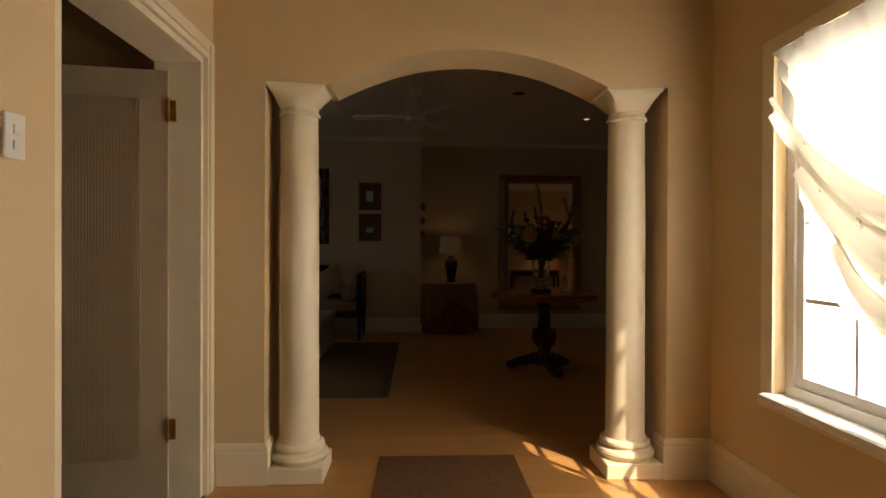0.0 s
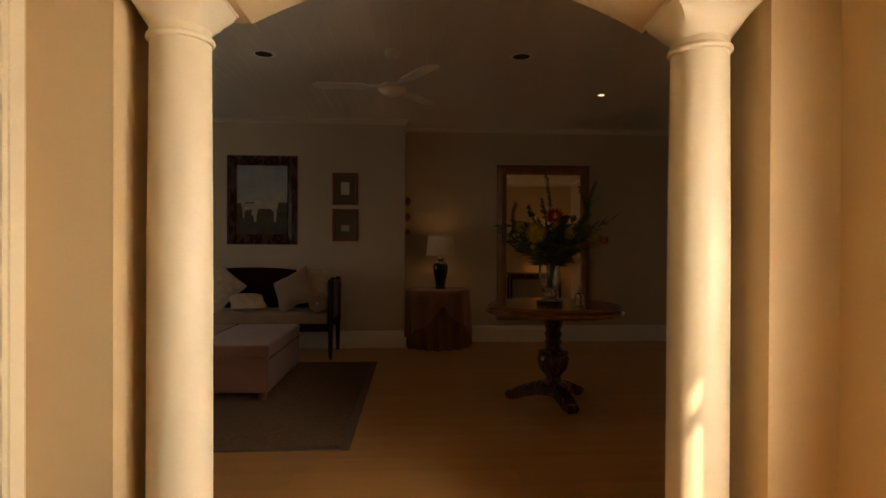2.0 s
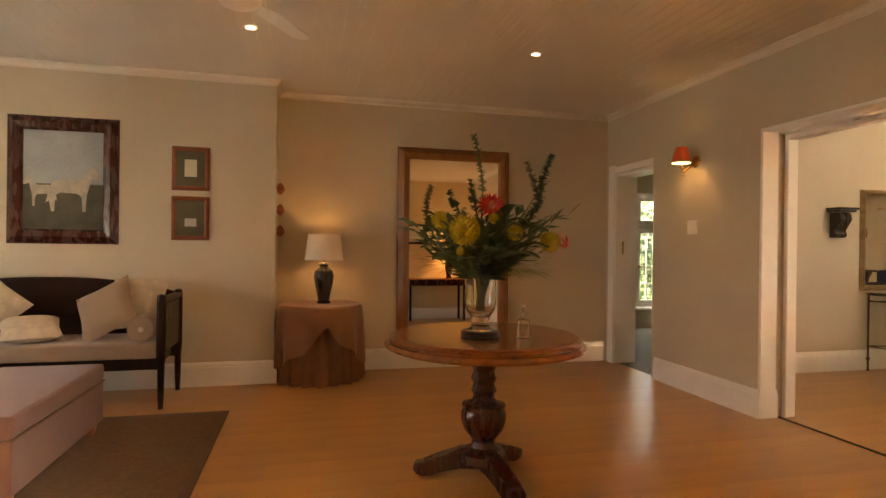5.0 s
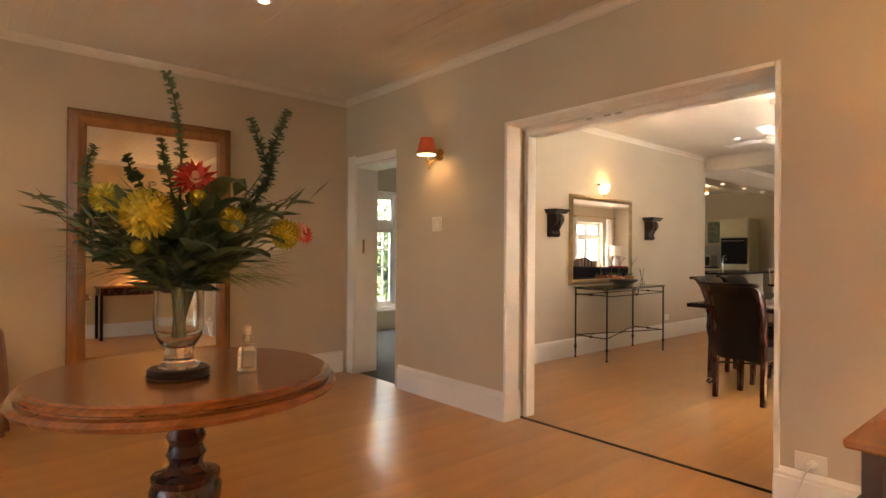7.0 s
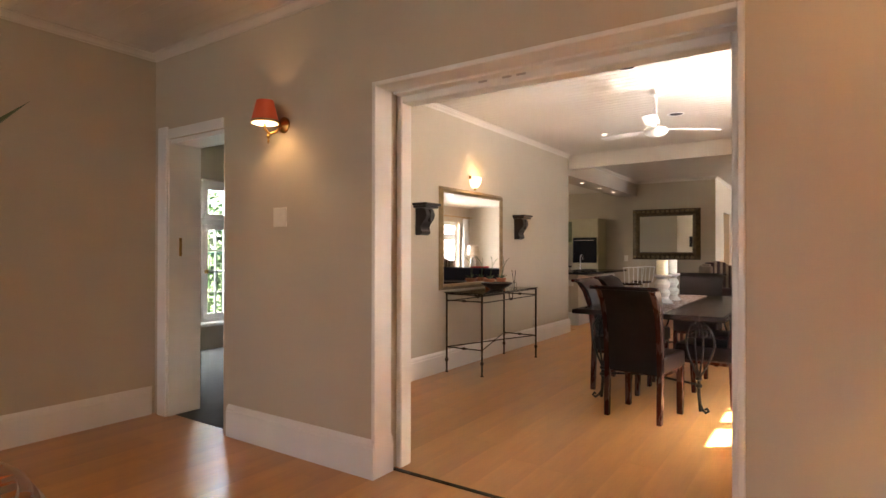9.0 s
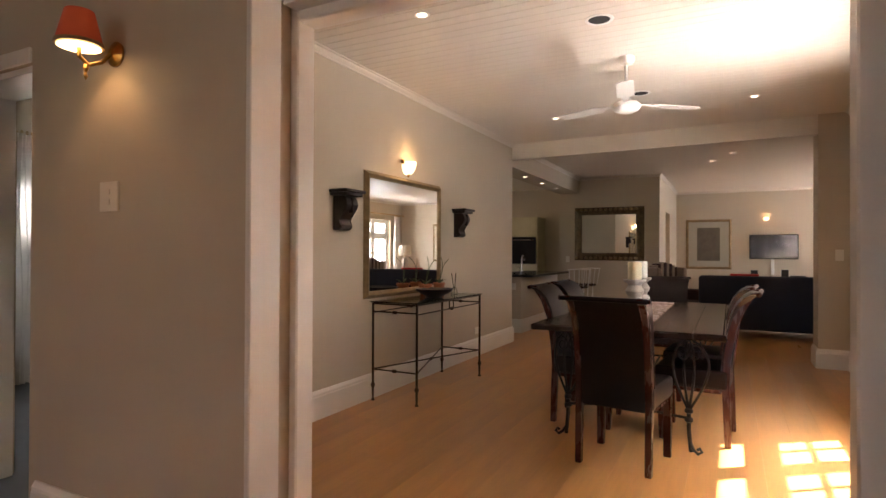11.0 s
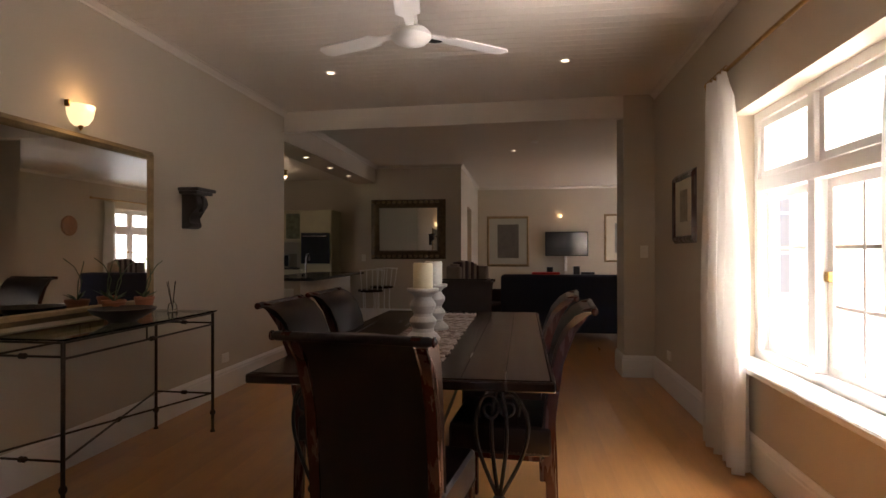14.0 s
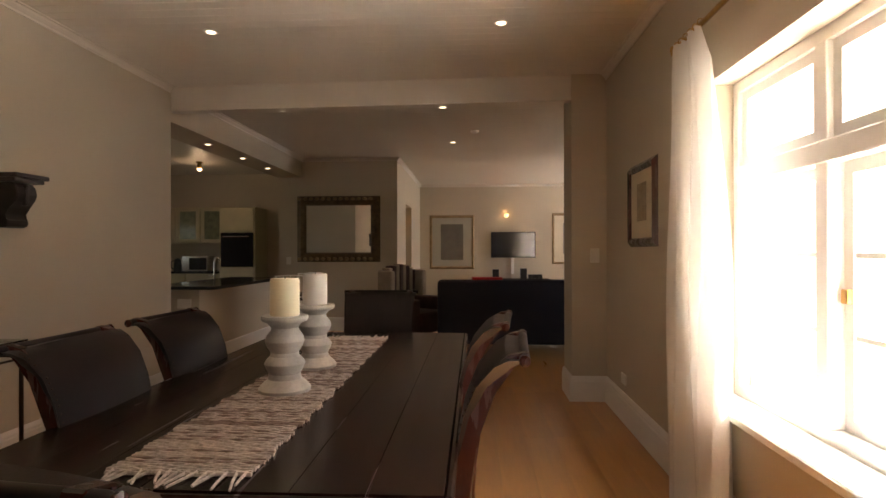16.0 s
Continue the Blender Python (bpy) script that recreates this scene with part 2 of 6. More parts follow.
def box(x0, x1, y0, y1, z0, z1, bevel=0.0, bm=None, seg=1):
    made = bmesh.new()
    m = Matrix.LocRotScale(((x0 + x1) / 2, (y0 + y1) / 2, (z0 + z1) / 2), None, (abs(x1 - x0), abs(y1 - y0), abs(z1 - z0)))
    bmesh.ops.create_cube(made, size=1, matrix=m)
    if bevel:
        bmesh.ops.bevel(made, geom=made.edges[:], offset=bevel, segments=seg, affect="EDGES", profile=0.6)
    return join(bm, made)


def join(bm, made):
    if bm is None:
        return made
    me = bpy.data.meshes.new("tmp")
    made.to_mesh(me)
    made.free()
    bm.from_mesh(me)
    bpy.data.meshes.remove(me)
    return bm


def boxes(*rows, bevel=0.0):
    bm = bmesh.new()
    for r in rows:
        box(*r, bevel=bevel, bm=bm)
    return bm


def lathe(profile, n=32, bm=None, wave=None):
    """Turn (radius, height) pairs about z. wave(a, r, z) changes the radius."""
    made = bmesh.new()
    rings = []
    for r, z in profile:
        ring = []
        for i in range(n):
            a = 2 * math.pi * i / n
            q = wave(a, r, z) if wave else r
            ring.append(made.verts.new((q * math.cos(a), q * math.sin(a), z)))
        rings.append(ring)
    for a, b in zip(rings, rings[1:]):
        for i in range(n):
            made.faces.new((a[i], a[(i + 1) % n], b[(i + 1) % n], b[i]))
    if profile[0][0] > 1e-4:
        made.faces.new(rings[0][::-1])
    if profile[-1][0] > 1e-4:
        made.faces.new(rings[-1])
    bmesh.ops.remove_doubles(made, verts=made.verts, dist=1e-5)
    return join(bm, made)


def tube(points, r, n=8, bm=None, taper=None):
    """A round bar along points. taper: radius at the end."""
    made = bmesh.new()
    pts = [Vector(p) for p in points]
    rings = []
    side = None
    for i, p in enumerate(pts):
        d = (pts[min(i + 1, len(pts) - 1)] - pts[max(i - 1, 0)]).normalized()
        if side is None:
            side = d.orthogonal().normalized()
        side = (side - d * side.dot(d)).normalized()
        up = d.cross(side)
        q = r if taper is None else r + (taper - r) * i / max(1, len(pts) - 1)
        rings.append([made.verts.new(p + q * (math.cos(a) * side + math.sin(a) * up)) for a in (2 * math.pi * k / n for k in range(n))])
    for a, b in zip(rings, rings[1:]):
        for i in range(n):
            made.faces.new((a[i], a[(i + 1) % n], b[(i + 1) % n], b[i]))
    made.faces.new(rings[0][::-1])
    made.faces.new(rings[-1])
    return join(bm, made)


def prism(outline, y0, y1, bm=None, bevel=0.0):
    """Extrude an (x, z) outline along y."""
    made = bmesh.new()
    a = [made.verts.new((x, y0, z)) for x, z in outline]
    b = [made.verts.new((x, y1, z)) for x, z in outline]
    made.faces.new(a)
    made.faces.new(b[::-1])
    for i in range(len(a)):
        j = (i + 1) % len(a)
        made.faces.new((a[i], b[i], b[j], a[j]))
    if bevel:
        bmesh.ops.bevel(made, geom=made.edges[:], offset=bevel, segments=1, affect="EDGES")
    return join(bm, made)


def moved(bm, m):
    bm.transform(m)
    return bm


def pillow(w, d, h, puff=1.0, n=10):
    """A stuffed cushion, w by d, h thick, lying at z 0."""
    bm = bmesh.new()
    bmesh.ops.create_grid(bm, x_segments=n, y_segments=n, size=0.5)
    top = [v for v in bm.verts]
    for v in top:
        u, t = 2 * v.co.x, 2 * v.co.y
        e = max(0.0, (1 - abs(u) ** 2.6)) ** 0.5 * max(0.0, (1 - abs(t) ** 2.6)) ** 0.5
        pin = 1 - 0.07 * (1 - abs(u)) * abs(t) - 0.07 * (1 - abs(t)) * abs(u)
        v.co = Vector((v.co.x * w * pin, v.co.y * d * pin, h / 2 * e))
    geo = bmesh.ops.duplicate(bm, geom=bm.verts[:] + bm.edges[:] + bm.faces[:])
    for v in [g for g in geo["geom"] if isinstance(g, bmesh.types.BMVert)]:
        v.co.z *= -1
    bmesh.ops.remove_doubles(bm, verts=bm.verts, dist=1e-4)
    return moved(bm, Matrix.Translation((0, 0, h / 2)))


def soft_box(x0, x1, y0, y1, z0, z1, r=0.03):
    return box(x0, x1, y0, y1, z0, z1, bevel=r, seg=3)


def frame_bm(w, h, face, depth, steps=((0, 0), (0.3, 0.6), (0.5, 1.0), (0.85, 0.75), (1.0, 0.3))):
    """A moulded frame in the xz plane, centred at its bottom, facing -y. steps: share of the face's width, share of depth."""
    bm = bmesh.new()
    loops = []
    for s, q in ((0, 0), *steps, (1.0, 0.0)):
        i, y = face * s, -depth * q
        loops.append([bm.verts.new((sx * (w / 2 - i), y, z)) for sx, z in ((-1, i), (1, i), (1, h - i), (-1, h - i))])
    for a, b in zip(loops, loops[1:]):
        for i in range(4):
            bm.faces.new((a[i], a[(i + 1) % 4], b[(i + 1) % 4], b[i]))
    return bm


def hung(x, y, z, facing):
    """A pose on a wall for things built facing -y: facing 's' (-y), 'n', 'w' (-x), 'e'."""
    return pose(x, y, z, 0, 0, {"s": 0, "e": 90, "n": 180, "w": -90}[facing])


# ---- setting ----
CEIL = 2.745
SK = 0.21


def wall(name, label, material, *rows):
    return struct(name, boxes(*rows), material, label, "wall")


# floors: one slab under each room
struct("floor", boxes((-4.2, 1.80, -2.8, 3.06, -0.12, -0.004), (-4.0, 3.74, 3.06, 8.6, -0.12, -0.004), (3.74, 9.9, 3.25, 7.5, -0.12, -0.004), (9.9, 18.2, 0.6, 12.0, -0.12, 0.0)), FLOOR, "honey-coloured laminate board floor", "floor")
struct("floor_bedroom", boxes((3.66, 7.5, 7.34, 10.7, -0.1, 0.003)), CARPET, "dark grey carpet of the next room", "carpet")
struct("floor_left_room", boxes((-4.0, -1.03, 0.0, 2.9, -0.05, 0.003)), CARPET, "dark carpet behind the reeded door", "carpet")
struct("door_threshold", box(3.755, 3.785, 4.3, 6.1, -0.004, 0.004), EBONY, "dark threshold strip in the floor", "threshold")

# entry hall
wall("wall_entry_east", "cream-painted wall with a window opening", CREAM,
     (1.55, 1.80, -2.6, 0.92, 0, CEIL), (1.55, 1.80, 2.37, 2.9, 0, CEIL), (1.55, 1.80, 0.92, 2.37, 0, 0.58), (1.55, 1.80, 0.92, 2.37, 2.07, CEIL))
wall("wall_entry_west", "cream-painted wall with a doorway", CREAM,
     (-1.26, -1.045, -2.6, 1.66, 0, CEIL), (-1.26, -1.045, 2.77, 2.9, 0, CEIL), (-1.26, -1.045, 1.66, 2.77, 2.13, CEIL))
wall("wall_entry_south", "cream-painted end wall", CREAM, (-4.2, 1.85, -2.8, -2.6, 0, CEIL))
wall("wall_left_room", "plain walls of the dim side room", WALL, (-4.0, -3.9, -0.1, 2.9, 0, CEIL), (-3.9, -1.26, -0.1, 0.0, 0, CEIL))


def arch_wall():
    """Wall with a segmental arch between two columns."""
    bm = boxes((-4.0, -0.785, 2.9, 3.22, 0, CEIL), (1.31, 3.6, 2.9, 3.22, 0, CEIL))
    outline = [(-0.785, CEIL), (-0.785, 2.062), (-0.455, 2.047)]
    for i in range(25):
        x = -0.455 + 1.465 * i / 24
        outline.append((x, 2.047 + 0.195 * (1 - ((x - 0.2775) / 0.7325) ** 2)))
    outline += [(1.31, 2.062), (1.31, CEIL)]
    return prism(outline, 2.9, 3.22, bm)


struct("wall_arch", arch_wall(), CREAM, "cream wall with a wide shallow arch", "wall")

# living room
wall("wall_living_west", "beige-painted wall with a window opening", WALL,
     (-3.75, -3.5, 3.22, 4.9, 0, CEIL), (-3.75, -3.5, 6.9, 8.0, 0, CEIL), (-3.75, -3.5, 4.9, 6.9, 0, 0.6), (-3.75, -3.5, 4.9, 6.9, 2.2, CEIL))
wall("wall_nose", "beige-painted projecting wall", WALL, (-3.75, 0.03, 7.9, 8.7, 0, CEIL))
wall("wall_living_north", "beige-painted wall of the mirror recess", WALL, (0.03, 3.6, 8.31, 8.7, 0, CEIL))
wall("wall_living_east", "beige-painted wall with a doorway and a wide opening", WALL,
     (3.6, 3.88, 2.9, 4.30, 0, CEIL), (3.6, 3.88, 6.10, 7.44, 0, CEIL), (3.6, 3.88, 4.30, 6.10, 2.16, CEIL),
     (3.6, 3.88, 7.44, 8.15, 2.08, CEIL), (3.6, 3.88, 8.15, 8.7, 0, CEIL))

# dining room
wall("wall_dining_north", "beige-painted wall behind the iron console", WALL, (3.88, 9.58, 7.34, 7.49, 0, CEIL))
wall("wall_dining_south", "beige-painted wall with a wide window opening", WALL,
     (3.88, 5.435, 3.25, 3.5, 0, CEIL), (7.425, 9.86, 3.25, 3.5, 0, CEIL), (5.435, 7.425, 3.25, 3.5, 0, 0.58), (5.435, 7.425, 3.25, 3.5, 2.05, CEIL))
struct("wall_pier", moved(box(0, 0.40, 0, 0.36, 0, CEIL), Matrix.Translation((9.44, 3.43, 0))), WALL, "beige-painted pier at the end of the dining room", "pier")
beam_turn = math.degrees(math.atan2(9.58 - 9.44, 3.52))
struct("beam", moved(box(0, 0.10, 0, 3.62, 2.53, CEIL), pose(9.45, 3.75, 0, 0, 0, -beam_turn)), CEILING, "cream-painted ceiling beam", "beam")

# lounge and kitchen beyond
wall("wall_lounge_mirror", "beige-painted wall with the gilt mirror", WALL, (13.5, 13.75, 5.83, 7.75, 0, CEIL), (13.75, 14.6, 5.83, 6.05, 0, CEIL), (15.5, 17.4, 5.83, 6.05, 0, CEIL), (14.6, 15.5, 5.83, 6.05, 2.1, CEIL))
wall("wall_lounge_east", "beige-painted end wall of the lounge", WALL, (17.2, 17.45, 0.62, 6.05, 0, CEIL))
wall("wall_lounge_south", "beige-painted lounge wall with a window opening", WALL,
     (9.84, 15.05, 0.62, 0.85, 0, CEIL), (16.55, 17.4, 0.62, 0.85, 0, CEIL), (15.05, 16.55, 0.62, 0.85, 0, 0.7), (15.05, 16.55, 0.62, 0.85, 2.2, CEIL), (9.62, 9.86, 0.62, 2.05, 0, CEIL), (9.62, 9.86, 3.0, 3.25, 0, CEIL), (9.62, 9.86, 2.05, 3.0, 0, 0.7), (9.62, 9.86, 2.05, 3.0, 2.1, CEIL))
wall("wall_kitchen", "beige-painted kitchen walls", WALL, (15.2, 15.4, 7.5, 11.6, 0, CEIL), (9.4, 9.58, 7.49, 11.6, 0, CEIL), (13.75, 15.4, 7.5, 7.75, 0, CEIL),
     (9.4, 11.4, 11.4, 11.6, 0, CEIL), (13.0, 15.4, 11.4, 11.6, 0, CEIL), (11.4, 13.0, 11.4, 11.6, 0, 1.0), (11.4, 13.0, 11.4, 11.6, 2.0, CEIL))
struct("beam_kitchen", box(9.585, 13.5, 7.36, 7.75, 2.44, CEIL), WALL, "painted beam between lounge and kitchen", "beam")

# bedroom seen through the doorway
wall("wall_bedroom", "pale walls of the next room", WALL, (3.7, 4.95, 10.5, 10.7, 0, CEIL), (6.4, 7.5, 10.5, 10.7, 0, CEIL), (4.95, 6.4, 10.5, 10.7, 0, 0.33), (4.95, 6.4, 10.5, 10.7, 2.15, CEIL),
     (3.6, 3.7, 8.7, 10.7, 0, CEIL), (7.4, 7.5, 7.49, 10.7, 0, CEIL))


def boarded(x0, x1, y0, y1, pitch=0.10, z=CEIL, deep=0.0035):
    """Tongue-and-groove ceiling boards that run along y."""
    bm = bmesh.new()
    n = round((x1 - x0) / pitch)
    w = (x1 - x0) / n
    prof = []
    for i in range(n):
        a = x0 + i * w
        prof += [(a, z + deep), (a + 0.003, z), (a + w - 0.003, z), (a + w, z + deep)]
    low = [(bm.verts.new((x, y0, h)), bm.verts.new((x, y1, h))) for x, h in prof]
    for a, b in zip(low, low[1:]):
        if a[0].co.x != b[0].co.x:
            bm.faces.new((a[0], b[0], b[1], a[1]))
    return box(x0, x1, y0, y1, z + 0.03, z + 0.08, bm=bm)


struct("ceiling_living", boarded(-3.75, 3.74, 3.06, 8.7, deep=0.002), CEILING, "painted tongue-and-groove board ceiling", "ceiling")
struct("ceiling_dining", boarded(3.74, 9.7, 3.2, 7.49), CEILING, "painted tongue-and-groove board ceiling", "ceiling")
struct("ceiling_lounge", boarded(9.7, 17.45, 0.62, 7.55), CEILING, "painted tongue-and-groove board ceiling", "ceiling")
struct("ceiling_kitchen", box(9.4, 15.4, 7.55, 11.6, CEIL, CEIL + 0.1), CEILING, "painted kitchen ceiling", "ceiling")
struct("ceiling_entry", box(-4.2, 1.85, -2.8, 3.06, CEIL, CEIL + 0.1), CREAM, "plain entry ceiling", "ceiling")
# made-up slab out of view, blocks the sun from the bedroom's shrubs
struct("roof_veranda", box(3.0, 10.2, 10.7, 12.55, 2.80, 2.95), CEILING, "unseen slab added to keep sun off the garden", "roof")
struct("ceiling_bedroom", box(3.6, 7.5, 7.49, 10.7, CEIL, CEIL + 0.1), CEILING, "plain ceiling of the next room", "ceiling")


def run(a, b, inward, prof, name, label, category, material=WHITE, ends=(0, 0)):
    """A moulding along a wall foot or head from a to b (x, y); inward: the side of the room, +1 is to the left of a-b. prof: (out, z)."""
    a, b = Vector((*a, 0)), Vector((*b, 0))
    d = (b - a).normalized()
    nrm = Vector((-d.y, d.x, 0)) * inward
    bm = bmesh.new()
    rings = []
    for p, e in ((a, ends[0]), (b, ends[1])):
        rings.append([bm.verts.new(p + nrm * o + d * e * o + Vector((0, 0, z))) for o, z in prof])
    for i in range(len(prof) - 1):
        bm.faces.new((rings[0][i], rings[0][i + 1], rings[1][i + 1], rings[1][i]))
    bm.faces.new(rings[0])
    bm.faces.new(rings[1][::-1])
    return struct(name, bm, material, label, category)


SKIRT = [(0.0, 0.0), (0.024, 0.0), (0.024, SK - 0.045), (0.020, SK - 0.038), (0.020, SK - 0.022), (0.012, SK - 0.008), (0.008, SK), (0.0, SK)]
CORN = [(0.0, CEIL - 0.055), (0.010, CEIL - 0.055), (0.012, CEIL - 0.042), (0.030, CEIL - 0.022), (0.036, CEIL - 0.010), (0.05, CEIL - 0.008), (0.05, CEIL - 0.0005), (0.0, CEIL - 0.0005)]
LAB = "tall white moulded skirting board"
for a, b, side, e in [
    ((-3.5, 7.9), (0.03, 7.9), -1, (1, 1)), ((0.03, 7.9), (0.03, 8.31), -1, (-1, -1)), ((0.03, 8.31), (3.58, 8.31), -1, (1, -1)),
    ((3.6, 7.38), (3.6, 6.10), -1, (0, 1)), ((3.6, 4.30), (3.6, 3.22), -1, (-1, -1)), ((3.6, 6.10), (3.75, 6.10), -1, (-1, 0)), ((3.6, 4.30), (3.75, 4.30), 1, (-1, 0)),
    ((1.31, 3.22), (3.6, 3.22), 1, (0, -1)), ((-3.5, 3.22), (-0.785, 3.22), 1, (1, 0)), ((-3.5, 3.22), (-3.5, 7.9), -1, (1, -1)),
    ((3.9, 7.34), (9.58, 7.34), -1, (0, 1)), ((9.58, 7.34), (9.58, 7.49), -1, (-1, 0)), ((3.88, 3.5), (9.44, 3.5), 1, (1, -1)), ((9.44, 3.5), (9.44, 3.79), 1, (1, 1)), ((9.44, 3.79), (9.84, 3.79), 1, (-1, 0)),
    ((3.88, 6.4), (3.88, 7.34), -1, (0, -1)), ((3.88, 3.5), (3.88, 4.1), -1, (1, 0)),
    ((13.5, 5.83), (13.5, 7.75), 1, (-1, 0)), ((13.5, 5.83), (14.5, 5.83), -1, (-1, 0)), ((15.6, 5.83), (17.2, 5.83), -1, (0, -1)), ((17.2, 0.85), (17.2, 5.83), 1, (1, -1)), ((9.86, 0.85), (17.2, 0.85), 1, (0, -1)),
]:
    run(a, b, side, SKIRT, "baseboard", LAB, "skirting", ends=e)
for a, b, side, e in [((-1.045, 2.9), (-0.785, 2.9), -1, (1, 1)), ((-0.785, 2.9), (-0.785, 3.02), -1, (-1, 0)), ((1.31, 2.9), (1.55, 2.9), -1, (-1, -1)), ((1.31, 2.9), (1.31, 3.02), 1, (-1, 0)), ((1.55, 2.9), (1.55, -2.6), -1, (1, 0)),
                      ((-1.045, 1.66), (-1.045, -2.6), 1, (0, 0))]:
    run(a, b, side, SKIRT, "baseboard", "tall cream moulded skirting board", "skirting", CREAMWHITE, e)
for a, b, side, e in [
    ((-3.5, 7.9), (0.03, 7.9), -1, (1, 1)), ((0.03, 7.9), (0.03, 8.31), -1, (-1, 1)), ((0.03, 8.31), (3.6, 8.31), -1, (1, -1)), ((3.6, 8.31), (3.6, 3.22), -1, (1, -1)), ((-3.5, 3.22), (3.6, 3.22), 1, (1, -1)), ((-3.5, 3.22), (-3.5, 7.9), -1, (1, -1)),
    ((3.88, 7.34), (9.56, 7.34), -1, (1, 0)), ((3.88, 3.5), (9.44, 3.5), 1, (1, 0)), ((3.88, 3.5), (3.88, 7.34), -1, (1, -1)),
    ((13.5, 7.36), (13.5, 5.83), -1, (1, 1)), ((13.5, 5.83), (17.2, 5.83), -1, (-1, -1)), ((17.2, 5.83), (17.2, 0.85), -1, (1, -1)), ((9.86, 0.85), (17.2, 0.85), 1, (0, -1)), ((9.9, 7.36), (13.5, 7.36), -1, (0, -1)),
]:
    run(a, b, side, CORN, "trim", "small painted cornice moulding", "cornice", CEILING, e)


# ---- windows, doors and their trim ----
def window(name, m, label, w, z0, z1, units, rows, depth=0.25, transom=None, cols=2, material=None, inset=None, back=0.0, half=0.04, s=0.06, thick=0.07, sink=0.012):
    """A white casement window, w wide about x 0, inside face at y 0, outdoors at +y."""
    material = material or WHITE
    win = thing(name, m, label, "window", kind="structure")
    h = z1 - z0
    y0 = depth * 0.45 if inset is None else inset
    y1 = y0 + thick
    part("window_frame", boxes((-w / 2, w / 2, y0, y1, z0, z0 + 0.05), (-w / 2, w / 2, y0, y1, z1 - 0.05, z1), (-w / 2, -w / 2 + 0.05, y0, y1, z0 + 0.05, z1 - 0.05), (w / 2 - 0.05, w / 2, y0, y1, z0 + 0.05, z1 - 0.05)), material, win)
    part("window_sill", box(-w / 2 - 0.03, w / 2 + 0.03, -0.05, y0, z0 - 0.035, z0 + 0.004, bevel=0.008), material, win)
    u = (w - 0.1) / units
    for i in range(1, units):
        x = -w / 2 + 0.05 + i * u
        part("mullion", box(x - half, x + half, y0 - 0.004, y1 - 0.004, z0 + 0.05, z1 - 0.05, bevel=0.004), material, win)
    if transom:
        part("transom", box(-w / 2 + 0.05, w / 2 - 0.05, y0 - 0.008, y1 - 0.008, transom - 0.04, transom + 0.04, bevel=0.004), material, win)
    for i in range(units):
        a, b = -w / 2 + 0.05 + i * u + (half if i else 0.0), -w / 2 + 0.05 + (i + 1) * u - (half if i < units - 1 else 0.0)
        for lo, hi, nx, nz in ([(z0 + 0.05, transom - 0.04, cols, rows), (transom + 0.04, z1 - 0.05, 1, 1)] if transom else [(z0 + 0.05, z1 - 0.05, cols, rows)]):
            q = back if nx > 1 else 0.0
            f0, f1 = y0 + sink + q, y0 + sink + 0.046 + q
            sash = part("sash", boxes((a, b, f0, f1, lo, lo + s), (a, b, f0, f1, hi - s, hi), (a, a + s, f0, f1, lo + s, hi - s), (b - s, b, f0, f1, lo + s, hi - s)), material, win)
            for k in range(1, nx):
                x = a + s + (b - a - 2 * s) * k / nx
                part("glazing_bar", box(x - 0.009, x + 0.009, f0 + 0.006, f1 - 0.008, lo + s, hi - s), material, sash)
            for k in range(1, nz):
                z = lo + s + (hi - lo - 2 * s) * k / nz
                part("glazing_bar", box(a + s, b - s, f0 + 0.008, f1 - 0.010, z - 0.009, z + 0.009), material, sash)
            pane = part("pane", box(a + s, b - s, (f0 + f1) / 2 - 0.002, (f0 + f1) / 2 + 0.002, lo + s, hi - s), PANE, sash)
            pane.visible_shadow = False
            if nx > 1:
                part("window_catch", box(a + 0.012 if i % 2 else b - s + 0.004, a + s if i % 2 else b - 0.016, f0 - 0.024, f0 + 0.002, (lo + hi) / 2 - 0.025, (lo + hi) / 2 + 0.025, bevel=0.004), BRASS, sash)
    return win


window("window_1", pose(6.43, 3.5, 0, 0, 0, 180), "white-painted casement window with small glazing bars", 1.99, 0.58, 2.05, 3, 3, transom=1.61, inset=0.13, back=0.035, half=0.035, s=0.046, thick=0.11, sink=0.02)
window("window_2", pose(1.55, 1.645, 0, 0, 0, -90), "white-painted entry window with glazing bars", 1.45, 0.58, 2.07, 2, 4, inset=0.05, half=0.03, s=0.045)
window("window_3", pose(-3.5, 5.9, 0, 0, 0, 90), "white-painted living room window", 2.0, 0.6, 2.2, 3, 3, transom=1.75)
window("window_4", pose(15.8, 0.85, 0, 0, 0, 180), "white-painted lounge window with toplights", 1.5, 0.7, 2.2, 2, 3, transom=1.72)
window("window_5", pose(5.675, 10.5, 0), "white-painted tall window with small panes", 1.45, 0.33, 2.15, 3, 4, transom=1.62)
# added out of view, only gives the kitchen fill lamp an opening
window("window_6", pose(12.2, 11.4, 0), "unseen white window added for the kitchen's fill light", 1.6, 1.0, 2.0, 2, 2)

window("window_7", pose(9.86, 2.525, 0, 0, 0, 90), "white-painted side window of the lounge", 0.95, 0.7, 2.1, 2, 3)

struct("trim_entry_window", boxes((1.538, 1.55, 2.37, 2.45, 0.52, 2.13), (1.538, 1.55, 0.84, 0.92, 0.52, 2.13), (1.538, 1.55, 0.92, 2.37, 2.07, 2.13), (1.525, 1.55, 0.84, 2.45, 0.52, 0.565)), CREAMWHITE, "cream window architrave", "architrave")


